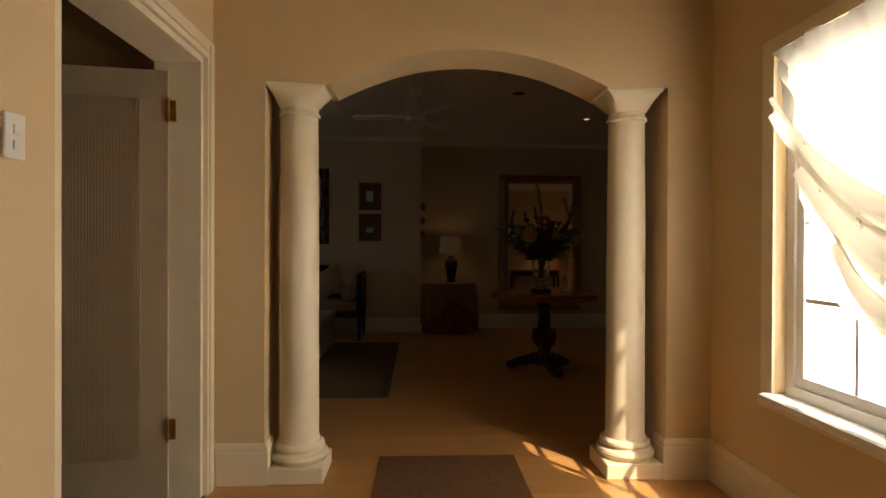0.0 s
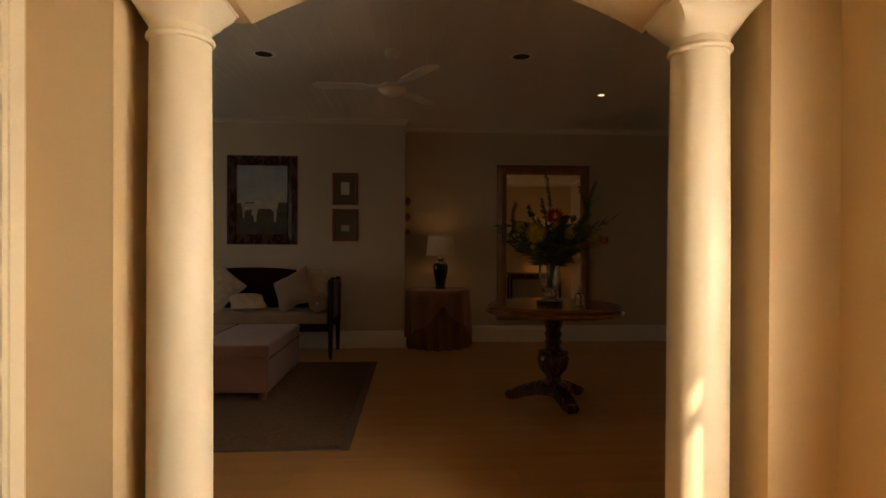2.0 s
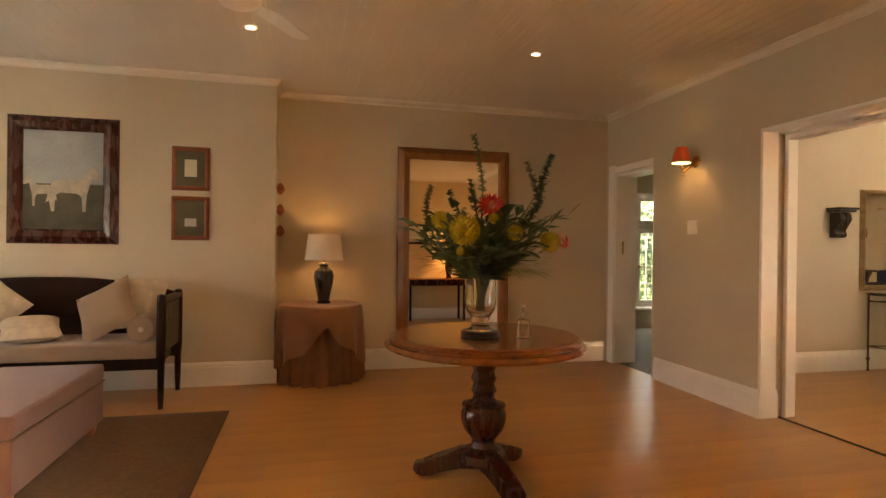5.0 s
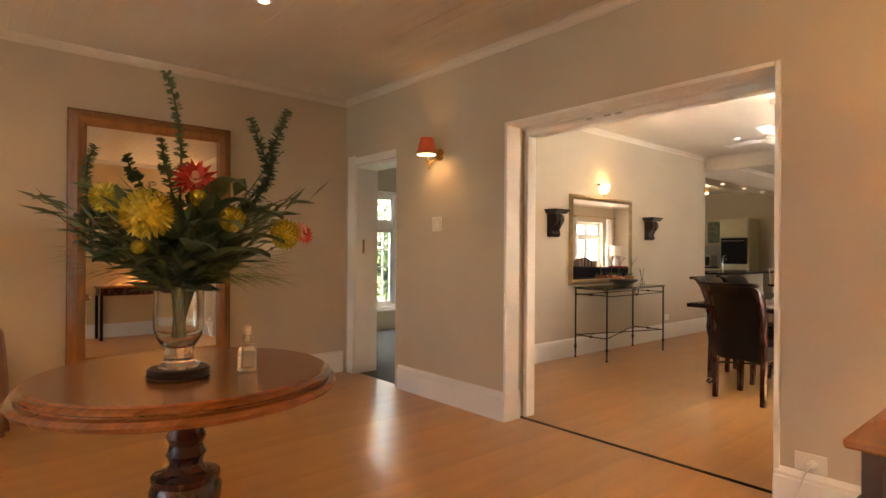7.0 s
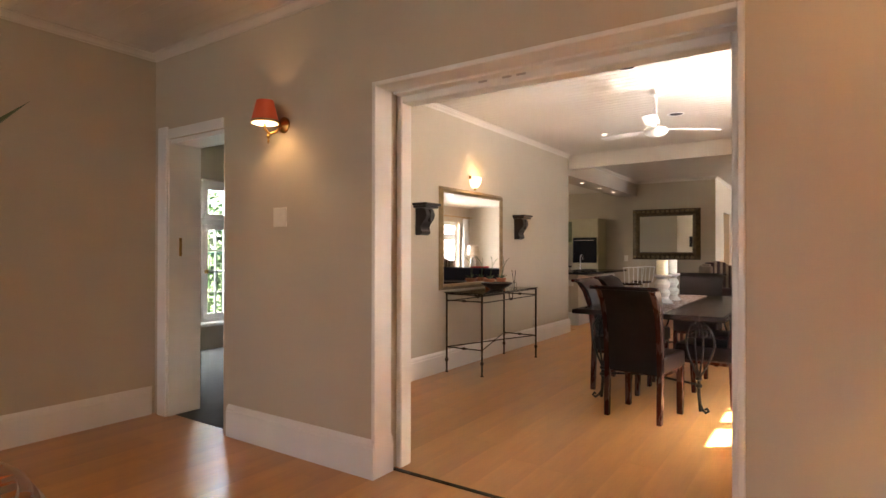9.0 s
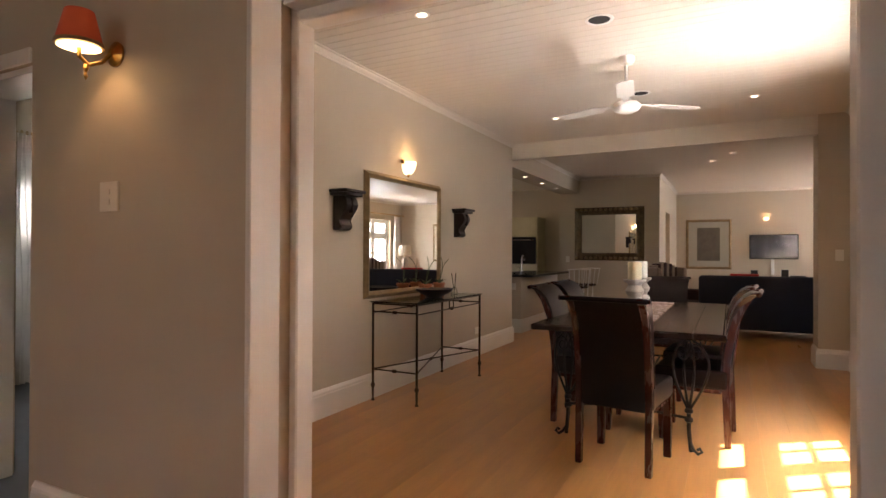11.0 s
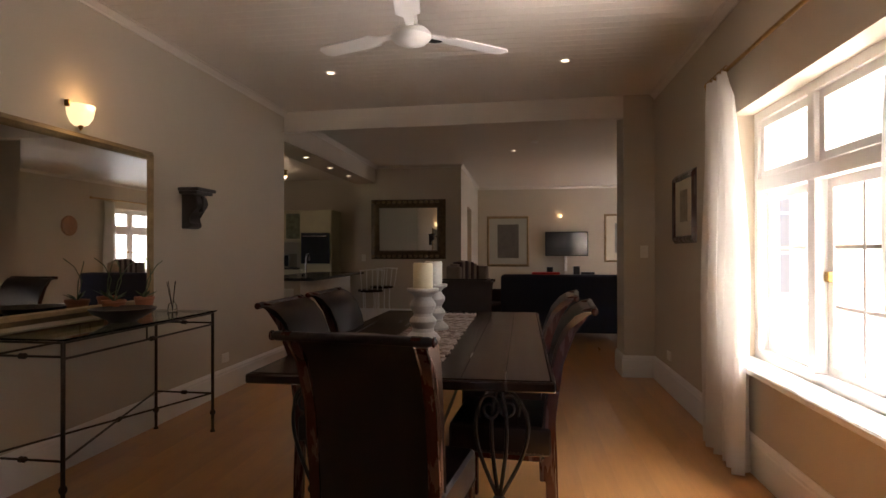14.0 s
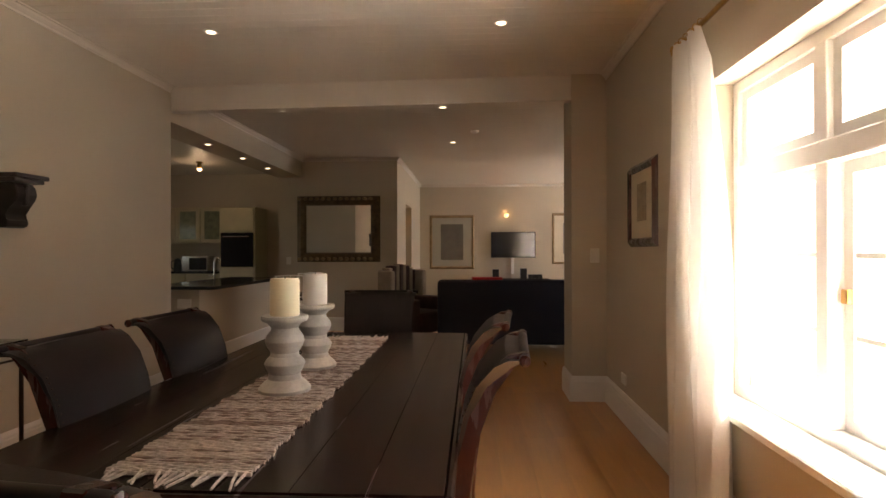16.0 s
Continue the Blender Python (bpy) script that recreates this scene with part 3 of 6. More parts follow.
def architrave(name, m, label, w, h, face=0.10, thick=0.022, depth=0.22, material=None, near=True):
    """A door casing about an opening w wide from x 0, wall face at y 0, opening behind at +y."""
    material = material or WHITE
    ob = thing(name, m, label, "door frame", kind="structure")
    for x0, x1 in (((-face, 0.0), (w, w + face)) if near else ((w, w + face),)):
        part("casing", boxes((x0, x1, -thick, 0.0, 0, h + face), (x0 + 0.02, x1 - 0.03, -thick - 0.008, -thick, 0, h + face - 0.02)), material, ob)
    part("casing", boxes((0, w, -thick, 0.0, h, h + face), (0, w, -thick - 0.008, -thick, h + 0.03, h + face - 0.02)), material, ob)
    for x0, x1 in ((0.0, 0.03), (w - 0.03, w)):
        part("jamb", boxes((x0, x1, 0.0, depth, 0, h - 0.03)), material, ob)
    part("head", box(0, w, 0.0, depth, h - 0.03, h), material, ob)
    return ob


architrave("door_1", pose(-1.045, 1.66, 0, 0, 0, 90), "cream moulded casing of the side room doorway", 1.11, 2.13, face=0.09, material=CREAMWHITE, near=False)
# doorway in the corner of the living room: narrow jambs, no casing towards the pier
d2 = thing("door_2", pose(0, 0, 0), "white-painted doorway frame in the corner", "door frame", kind="structure")
part("jamb", box(3.60, 3.86, 8.12, 8.15, 0, 2.08, bevel=0.003), WHITE, d2)
part("jamb", box(3.62, 3.86, 7.44, 7.465, 0, 2.05), WHITE, d2)
part("head", box(3.62, 3.86, 7.465, 8.12, 2.05, 2.08), WHITE, d2)
part("casing", box(3.578, 3.60, 8.125, 8.24, 0, 2.17, bevel=0.005), WHITE, d2)
part("casing", box(3.585, 3.60, 7.44, 8.125, 2.08, 2.15, bevel=0.004), WHITE, d2)
part("strike_plate", box(3.68, 3.70, 8.114, 8.12, 1.20, 1.34), BRASS, d2, "brass strike plate")

# pocket-door lining of the wide opening
d3 = thing("door_3", pose(0, 0, 0), "white-painted lining and track of sliding doors", "door frame", kind="structure")
for y0, y1 in ((6.075, 6.10), (4.30, 4.325)):
    part("lining", box(3.585, 3.73, y0, y1, 0, 2.16, bevel=0.004), WHITE, d3)
for y0, y1 in ((6.06, 6.10), (4.30, 4.37)):
    part("jamb", box(3.80, 3.895, y0, y1, 0, 2.16, bevel=0.006), WHITE, d3)
part("lining", box(3.585, 3.73, 4.325, 6.075, 2.135, 2.16, bevel=0.004), WHITE, d3)
part("head", box(3.80, 3.895, 4.37, 6.06, 2.085, 2.16, bevel=0.006), WHITE, d3)
part("track", box(3.732, 3.798, 4.33, 6.07, 2.125, 2.158), WHITE, d3, "white-painted sliding-door track")
for y in (5.28, 5.36, 5.5):
    part("bracket", box(3.796, 3.80, y, y + 0.05, 2.115, 2.13), CHROME, d3)


def reeded_door():
    d = thing("panel_door", pose(-1.22, 2.86, 0, 0, 0, 0), "grey-painted reeded door standing open", "door")
    d.matrix_basis = pose(-1.195, 2.745, 0.012, 0, 0, 190)
    part("leaf", box(0, 0.82, -0.02, 0.02, 0, 2.04, bevel=0.003), mat("grey_door_paint", (0.42, 0.31, 0.19), 0.5, var=0.08, bump=0.04), d)
    bm = bmesh.new()
    for i in range(44):
        x = 0.12 + i * 0.0132
        box(x, x + 0.008, 0.02, 0.026, 0.2, 1.9, bm=bm)
    part("reeding", bm, mat("grey_reeding_paint", (0.41, 0.30, 0.18), 0.5, var=0.08, bump=0.03), d)
    for z in (0.28, 1.80):
        part("hinge", boxes((-0.035, 0.012, 0.0, 0.024, z, z + 0.10), (-0.006, 0.006, 0.02, 0.034, z - 0.008, z + 0.108), bevel=0.002), BRASS, d, "brass butt hinge")


reeded_door()


def column(x):
    c = thing("column", pose(x, 3.03, 0), "round cream-painted column carrying the arch", "column", group="columns of the arch")
    top = 2.062 / 2.092
    part("plinth", boxes((-0.15, 0.15, -0.15, 0.15, 0, 0.085), bevel=0.006), CREAMWHITE, c)
    part("base_moulding", lathe([(0.14, 0.085), (0.152, 0.10), (0.155, 0.115), (0.148, 0.13), (0.13, 0.14), (0.128, 0.15), (0.134, 0.16), (0.132, 0.172), (0.118, 0.185)], 40), CREAMWHITE, c, smooth=True)
    part("shaft", lathe([(0.112, 0.18), (0.103, 0.215), (0.102, 0.7), (0.101, 1.3 * top), (0.095, 1.93 * top)], 48), CREAMWHITE, c, smooth=True)
    part("neck_ring", lathe([(0.093, 1.925 * top), (0.104, 1.93 * top), (0.107, 1.938 * top), (0.104, 1.947 * top), (0.096, 1.951 * top), (0.096, 1.972 * top)], 40), CREAMWHITE, c, smooth=True)
    bm = bmesh.new()
    prof = [(0.096, 1.972 * top), (0.104, 1.985 * top), (0.118, 2.006 * top), (0.126, 2.028 * top), (0.138, 2.05 * top), (0.145, 2.07 * top)]
    rings = []
    for k, (r, z) in enumerate(prof):
        sq = (k / (len(prof) - 1)) ** 1.2
        ring = []
        for i in range(40):
            a = 2 * math.pi * i / 40
            s = min(1 / max(abs(math.cos(a)), 1e-6), 1 / max(abs(math.sin(a)), 1e-6))
            q = r * (1 - sq) + r * min(s, 1.38) * sq
            ring.append(bm.verts.new((q * math.cos(a), max(-0.127, min(0.127, q * math.sin(a))), z)))
        rings.append(ring)
    for a, b in zip(rings, rings[1:]):
        for i in range(40):
            bm.faces.new((a[i], a[(i + 1) % 40], b[(i + 1) % 40], b[i]))
    part("capital", bm, CREAMWHITE, c, smooth=True)
    part("abacus", box(-0.15, 0.15, -0.127, 0.127, 2.07 * top, 2.092 * top, bevel=0.003), CREAMWHITE, c)


column(-0.634)
column(1.137)


# ---- curtains ----
def curtain(name, m, label, w, z0, z1, folds=7, deep=0.05, material=None, gather=0.0, top=1.0):
    c = thing(name, m, label, "curtain")
    bm = bmesh.new()
    nx, nz = folds * 10, 14
    rng = random.Random(folds)
    ph = [rng.uniform(-0.5, 0.5) for _ in range(folds + 2)]
    grid = []
    for k in range(nz + 1):
        v = k / nz
        row = []
        for i in range(nx + 1):
            u = i / nx
            f = u * folds + 0.25 * ph[int(u * folds)] * math.sin(u * folds * math.pi)
            a = deep * (0.5 + 0.5 * v ** 0.5) if k else deep * 0.35
            x = (u - 0.5) * w * (1 - gather * math.sin(v * math.pi)) + 0.01 * math.sin(9 * v + 5 * u)
            y = a * math.sin(2 * math.pi * f) + 0.012 * math.sin(7 * v + 11 * u)
            x = w / 2 - (w / 2 - x) * (top + (1 - top) * v ** 0.35)
            row.append(bm.verts.new((x, y, z1 + (z0 - z1) * v)))
        grid.append(row)
    for a, b in zip(grid, grid[1:]):
        for i in range(nx):
            bm.faces.new((a[i], a[i + 1], b[i + 1], b[i]))
    part("drape", bm, material or CURTAIN, c, smooth=True)
    bm = bmesh.new()
    for i in range(folds + 1):
        x = w / 2 - (1 - i / folds) * w * top
        ring = [(x, 0.014 * math.cos(a), z1 + 0.012 + 0.016 * math.sin(a)) for a in [2 * math.pi * q / 12 for q in range(13)]]
        part("ring", tube(ring, 0.003, 5), BRASS, c, "brass curtain ring")
    bm.free()
    return c


def rod(m, length, label):
    r = thing("curtain_rod", m, label, "curtain rod")
    part("pole", moved(lathe([(0.013, 0), (0.013, length)], 12), pose(0, 0, 0, 0, 90, 0)), BRASS, r, smooth=True)
    for s in (-0.0, length):
        part("finial", moved(lathe([(0.001, -0.03), (0.014, -0.024), (0.02, 0), (0.014, 0.024), (0.001, 0.03)], 14), Matrix.Translation((s, 0, 0))), BRASS, r, smooth=True)
    for x in (0.15, length - 0.15):
        part("bracket", box(x - 0.008, x + 0.008, -0.12, 0.008, -0.012, 0.006), BRASS, r)


rod(pose(5.0, 3.565, 2.30), 2.66, "brass curtain rod above the dining window")
curtain("curtain", pose(7.31, 3.58, 0), "cream lined curtain drawn aside to the floor", 0.64, 0.015, 2.285, 6, 0.06, top=0.55)
# unseen curtain, added partly over the third casement to hold back its sun
curtain("curtain", pose(5.55, 3.575, 0), "cream lined curtain drawn aside to the floor", 0.56, 0.015, 2.285, 5, 0.05)
rod(pose(14.3, 0.97, 2.36), 2.8, "brass curtain rod above the lounge window")
curtain("curtain", pose(14.85, 0.97, 0), "cream lounge curtain drawn aside", 0.34, 0.02, 2.315, 6, 0.05)
curtain("curtain", pose(16.75, 0.97, 0), "cream lounge curtain drawn aside", 0.34, 0.02, 2.315, 6, 0.05)
curtain("curtain", pose(-3.22, 7.5, 0, 0, 0, 90), "cream living room curtain drawn aside", 0.45, 0.02, 2.35, 6, 0.05)
curtain("curtain", pose(-3.22, 4.4, 0, 0, 0, 90), "cream living room curtain drawn aside", 0.45, 0.02, 2.35, 6, 0.05)
curtain("curtain", pose(4.98, 10.38, 0), "white bedroom curtain drawn aside", 0.26, 0.02, 2.3, 6, 0.04)


def net_curtain():
    """Sheer net knotted up in front of the entry window."""
    c = thing("net_curtain", pose(1.535, 1.645, 0), "white sheer net curtain knotted up in the window", "net curtain")
    bm = bmesh.new()
    n, mz = 60, 22
    grid = []
    for k in range(mz + 1):
        v = k / mz
        row = []
        for i in range(n + 1):
            u = i / n * 2 - 1
            low = 0.88 + (1.05 * u ** 2.6 if u > 0 else 0.45 * -u) + 0.025 * math.sin(9 * u)
            y = u * (0.69 - 0.05 * v)
            z = 2.06 + (low - 2.06) * v
            x = 0.016 * math.sin(26 * u - 15 * v) * (0.3 + v) - 0.022 * abs(math.sin(7 * u + 9 * v)) + 0.006 * math.sin(60 * u + 8 * v)
            row.append(bm.verts.new((x, y, z)))
        grid.append(row)
    for a, b in zip(grid, grid[1:]):
        for i in range(n):
            bm.faces.new((a[i], a[i + 1], b[i + 1], b[i]))
    part("net", bm, NET, c, smooth=True)
    # swags drawn across to the knot, a second layer over the net
    for p, q, hang in (((0.66, 1.86), (-0.1, 1.30), 0.16), ((0.50, 1.62), (-0.2, 1.16), 0.20), ((-0.66, 1.80), (0.05, 1.26), 0.18), ((0.30, 1.30), (-0.05, 1.02), 0.14)):
        bm = bmesh.new()
        rows = []
        for i in range(21):
            f = i / 20
            y, z = p[0] + (q[0] - p[0]) * f, p[1] + (q[1] - p[1]) * f - 0.07 * math.sin(math.pi * f)
            wide = hang * (0.35 + 0.65 * math.sin(math.pi * min(1, 0.15 + 0.8 * f)))
            rows.append([bm.verts.new((-0.045 - 0.018 * math.sin(9 * k / 8 + 5 * f), y, z - wide * k / 8)) for k in range(9)])
        for g, h in zip(rows, rows[1:]):
            for k in range(8):
                bm.faces.new((g[k], g[k + 1], h[k + 1], h[k]))
        part("swag", bm, SWAG, c, smooth=True)
    part("wire", moved(lathe([(0.003, 0), (0.003, 1.44)], 6), pose(0, -0.72, 2.06, -90, 0, 0)), CHROME, c)


net_curtain()


# ---- ceiling fixtures ----
def fan(x, y, z, label, turn):
    f = thing("ceiling_fan", pose(x, y, 0, 0, 0, turn), label, "ceiling fan", group="ceiling fans")
    part("canopy", lathe([(0.06, CEIL), (0.062, CEIL - 0.02), (0.05, CEIL - 0.05), (0.02, CEIL - 0.062)], 24), WHITE, f, smooth=True)
    part("downrod", lathe([(0.013, z + 0.11), (0.013, CEIL - 0.055)], 12), WHITE, f, smooth=True)
    part("motor", lathe([(0.02, z + 0.135), (0.034, z + 0.12), (0.036, z + 0.06), (0.085, z + 0.05), (0.105, z + 0.03), (0.108, z + 0.01), (0.09, z - 0.012), (0.05, z - 0.03), (0.001, z - 0.034)], 32), WHITE, f, smooth=True)
    for k in range(3):
        arm = pose(0, 0, z + 0.035, 0, 0, 120 * k)
        bm = bmesh.new()
        out = [(0.09, -0.02), (0.20, -0.025), (0.24, -0.062), (0.58, -0.058), (0.61, -0.03), (0.61, 0.03), (0.58, 0.058), (0.24, 0.062), (0.20, 0.025), (0.09, 0.02)]
        a = [bm.verts.new((px, py, 0.10 * py)) for px, py in out]
        b = [bm.verts.new((px, py, 0.10 * py + 0.007)) for px, py in out]
        bm.faces.new(a[::-1])
        bm.faces.new(b)
        for i in range(len(a)):
            j = (i + 1) % len(a)
            bm.faces.new((a[i], a[j], b[j], b[i]))
        part("blade", bm, WHITE, f, at=arm)


fan(-0.03, 5.49, 2.43, "white three-bladed ceiling fan on a short rod", -60)
fan(6.69, 5.35, 2.345, "white three-bladed ceiling fan on a short rod", 188)


def downlight(x, y, lit=True, z=CEIL):
    d = thing("downlight", pose(x, y, z), "small recessed downlight, switched on", "downlight", group="recessed downlights")
    part("trim_ring", lathe([(0.032, 0.0), (0.032, -0.006), (0.048, -0.004), (0.050, 0.0)], 24), WHITE, d, smooth=True)
    part("lens", lathe([(0.001, -0.0035), (0.031, -0.0035), (0.031, -0.002)], 20), SPOT, d)


def speaker(x, y):
    d = thing("ceiling_speaker", pose(x, y, CEIL), "dark round recessed fitting in the ceiling", "ceiling speaker", group="round ceiling fittings")
    part("rim", lathe([(0.070, 0.0), (0.070, -0.006), (0.088, -0.005), (0.092, 0.0)], 28), WHITE, d, smooth=True)
    part("grille", lathe([(0.001, -0.002), (0.069, -0.002), (0.069, -0.0005)], 24), DARKHOLE, d)


LIT = [(-2.19, 6.84), (-0.085, 6.66), (2.0, 6.62), (-2.19, 4.4), (2.0, 4.3), (8.36, 6.38), (8.33, 4.43), (5.3, 6.38), (10.46, 6.63), (10.43, 4.93), (12.3, 4.9)]
for x, y in LIT:
    downlight(x, y)
for x in (9.74, 10.68, 11.6, 12.46):
    downlight(x, 7.53, z=2.44)
for x, y in ((-1.05, 5.62), (0.99, 5.55), (5.88, 5.39), (7.75, 5.39)):
    speaker(x, y)
smoke = thing("smoke_detector", pose(11.6, 4.6, CEIL), "small flat white detector on the ceiling", "smoke detector")
part("body", lathe([(0.05, 0), (0.05, -0.015), (0.035, -0.028), (0.001, -0.03)], 20), WHITE, smoke, smooth=True)

WARM = (1.0, 0.60, 0.27)
for x, y in LIT[:5]:
    lamp("downlight_beam", "SPOT", look((x, y, CEIL - 0.02), (x, y, 0)), 4.5, (1.0, 0.60, 0.28), spot=radians(125), radius=0.03)
for x, y in LIT[5:]:
    lamp("downlight_beam", "SPOT", look((x, y, CEIL - 0.02), (x, y, 0)), 2, (1.0, 0.68, 0.38), spot=radians(110), radius=0.03)


# ---- wall fittings ----
def switch(m, label, gang=1):
    s = thing("light_switch", m, label, "light switch")
    w = 0.075 if gang == 1 else 0.12
    part("plate", box(-w / 2, w / 2, -0.010, 0, 0, 0.12, bevel=0.003), PLASTIC, s)
    for i in range(2):
        part("rocker", box(-0.012 + 0.0, 0.012, -0.015, -0.010, 0.025 + 0.04 * i, 0.05 + 0.04 * i, bevel=0.002), PLASTIC, s)


switch(hung(3.6, 6.86, 1.39, "w"), "white double light switch on the wall", 2)
switch(hung(-1.045, 1.49, 1.44, "e"), "cream light switch beside the doorway")
switch(hung(9.44, 3.60, 1.16, "w"), "white light switch on the pier")
switch(hung(13.5, 7.58, 1.05, "w"), "white switch plate by the kitchen")


def outlet(m, label):
    s = thing("wall_socket", m, label, "wall socket")
    part("plate", box(-0.065, 0.065, -0.010, 0, 0, 0.085, bevel=0.003), PLASTIC, s)
    part("plug", moved(lathe([(0.02, 0), (0.022, 0.02), (0.012, 0.035)], 14), pose(0.01, -0.01, 0.04, 90, 0, 0)), PLASTIC, s, smooth=True)
    part("cord", tube([(0.01, -0.045, 0.04), (-0.01, -0.06, 0.0), (-0.04, -0.05, -0.1), (-0.10, -0.05, -0.205)], 0.004, 6), PLASTIC, s)


outlet(hung(3.6, 4.17, 0.215, "w"), "white socket with a plug above the skirting")
for m in (hung(8.35, 7.34, 0.26, "s"), hung(8.9, 3.5, 0.27, "n")):
    s = thing("wall_socket", m, "white socket plate low on the wall", "wall socket")
    part("plate", box(-0.06, 0.06, -0.010, 0, 0, 0.08, bevel=0.003), PLASTIC, s)
    part("switch_rocker", box(-0.03, -0.01, -0.014, -0.010, 0.03, 0.055, bevel=0.002), PLASTIC, s)


def red_sconce(x, y, z):
    s = thing("wall_sconce", hung(x, y, z, "w"), "antique brass wall light with a small red shade", "wall light")
    part("backplate", moved(lathe([(0.05, 0), (0.05, 0.008), (0.035, 0.018), (0.012, 0.026)], 24), pose(0, 0, 0, 90, 0, 0)), BRASS, s, smooth=True)
    part("arm", tube([(0, -0.02, 0), (0, -0.06, -0.05), (0, -0.11, -0.075), (0, -0.145, -0.05), (0, -0.145, -0.01)], 0.008, 8), BRASS, s, smooth=True)
    part("drop", moved(lathe([(0.001, -0.06), (0.008, -0.045), (0.004, -0.03), (0.012, -0.015), (0.008, 0)], 12), Matrix.Translation((0, -0.12, -0.075))), BRASS, s, smooth=True)
    shade = part("shade", moved(lathe([(0.082, -0.01), (0.050, 0.12)], 28), Matrix.Translation((0, -0.145, 0))), REDSHADE, s, "lit red shade", smooth=True)
    part("trim_band", moved(lathe([(0.0835, -0.014), (0.0835, 0.0), (0.081, 0.0)], 28), Matrix.Translation((0, -0.145, 0))), GOLD, shade)
    part("bulb", moved(lathe([(0.001, -0.014), (0.074, -0.013), (0.001, -0.012)], 20), Matrix.Translation((0, -0.145, -0.004))), BULB, s)
    lamp("sconce_light", "SPOT", look((x - 0.145, y, z - 0.02), (x - 0.02, y, z - 0.6)), 3.5, WARM, spot=radians(120), radius=0.02)
    lamp("sconce_uplight", "SPOT", look((x - 0.145, y, z + 0.13), (x - 0.1, y, z + 0.6)), 0.5, WARM, spot=radians(100), radius=0.02)


red_sconce(3.6, 6.83, 2.02)


def uplight(m, at, label, power=7, size=1.0):
    s = thing("wall_uplight", m @ Matrix.Scale(size, 4), label, "wall light")
    prof = [(0.02, -0.075), (0.055, -0.06), (0.08, -0.02), (0.092, 0.045)]
    bm = lathe(prof, 32)
    bmesh.ops.delete(bm, geom=[v for v in bm.verts if v.co.y > 0.003], context="VERTS")
    bmesh.ops.delete(bm, geom=[f for f in bm.faces if abs(f.normal.z) > 0.99 and f.calc_center_median().z > 0], context="FACES")
    bmesh.ops.solidify(bm, geom=bm.faces[:], thickness=0.004)
    part("bowl", bm, ALABASTER, s, smooth=True)
    part("bracket", box(-0.10, -0.085, -0.03, 0, 0.02, 0.06, bevel=0.004), BRASS, s)
    part("finial", moved(lathe([(0.001, -0.10), (0.010, -0.09), (0.016, -0.07)], 12), Matrix.Translation((0, -0.02, 0))), BRASS, s, smooth=True)
    lamp("uplight_glow", "POINT", Matrix.Translation(at), power, WARM, radius=0.03)


uplight(hung(6.72, 7.34, 2.03, "s"), (6.72, 7.225, 2.085), "lit alabaster half-bowl wall light", 1.3)
uplight(hung(17.2, 3.9, 2.05, "w"), (17.1, 3.9, 2.08), "small lit wall light above the television", 0.5, 0.6)


def corbel(x):
    c = thing("wall_bracket", hung(x, 7.34, 1.40, "s"), "dark carved wooden scroll bracket shelf", "wall bracket", group="carved wall brackets")
    part("shelf", boxes((-0.125, 0.125, -0.17, 0, 0.285, 0.31), (-0.11, 0.11, -0.15, 0, 0.262, 0.285), bevel=0.004), BLACKWOOD, c)
    out = [(0, 0), (-0.05, 0.0), (-0.075, 0.012), (-0.082, 0.035), (-0.06, 0.055), (-0.055, 0.08), (-0.08, 0.12), (-0.12, 0.155), (-0.135, 0.19), (-0.125, 0.235), (-0.10, 0.262), (0, 0.262)]
    bm = prism(out, -0.075, 0.075, bevel=0.006)
    part("scroll", moved(bm, pose(0, 0, 0, 0, 0, 90)), BLACKWOOD, c)
    part("fluting", moved(box(-0.14, -0.10, -0.012, 0.012, 0.13, 0.25, bevel=0.006), pose(0, 0, 0, 0, 0, 90)), BLACKWOOD, c)


corbel(5.70)
corbel(7.80)


def framed(name, m, label, category, w, h, face, depth, frame_mat, kind="mirror", steps=None, mount=None, group=""):
    o = thing(name, m, label, category, group)
    part("frame", frame_bm(w, h, face, depth, steps) if steps else frame_bm(w, h, face, depth), frame_mat, o)
    part("backing", box(-w / 2 + 0.005, w / 2 - 0.005, -0.006, -0.001, 0.005, h - 0.005), BLACKWOOD, o)
    if kind == "mirror":
        part("mirror_glass", box(-w / 2 + face * 0.9, w / 2 - face * 0.9, -0.012, -0.007, face * 0.9, h - face * 0.9), MIRROR, o)
    else:
        part("mount", box(-w / 2 + face * 0.9, w / 2 - face * 0.9, -0.010, -0.0065, face * 0.9, h - face * 0.9), mount or PAPER, o)
    return o


# leaning pine mirror in the living room
framed("floor_mirror", pose(1.81, 8.27, 0.28, -0.8), "tall waxed-pine framed mirror hung on the wall", "mirror", 1.21, 2.0, 0.125, 0.045, PINE)
dm = framed("wall_mirror", pose(6.70, 7.335, 0.84, 0), "large wall mirror in a dull gold moulded frame", "mirror", 1.36, 1.08, 0.065, 0.035, GOLD)
om = framed("ornate_mirror", hung(13.5, 6.77, 1.09, "w"), "broad gilt carved frame with mirror glass", "mirror", 1.34, 1.05, 0.15, 0.07, mat("bronze_gilt", (0.13, 0.085, 0.04), 0.42, 0.4, var=0.5, scale=14, fine=90, bump=0.3))
for i in range(26):
    a, b = (i / 13, 0) if i < 13 else ((i - 13) / 13, 1)
    part("carving", moved(lathe([(0.001, -0.03), (0.03, -0.02), (0.036, 0), (0.03, 0.02), (0.001, 0.03)], 8), Matrix.Translation((-0.62 + 1.24 * a, -0.055, 0.05 + 0.95 * b))), GOLD, om)

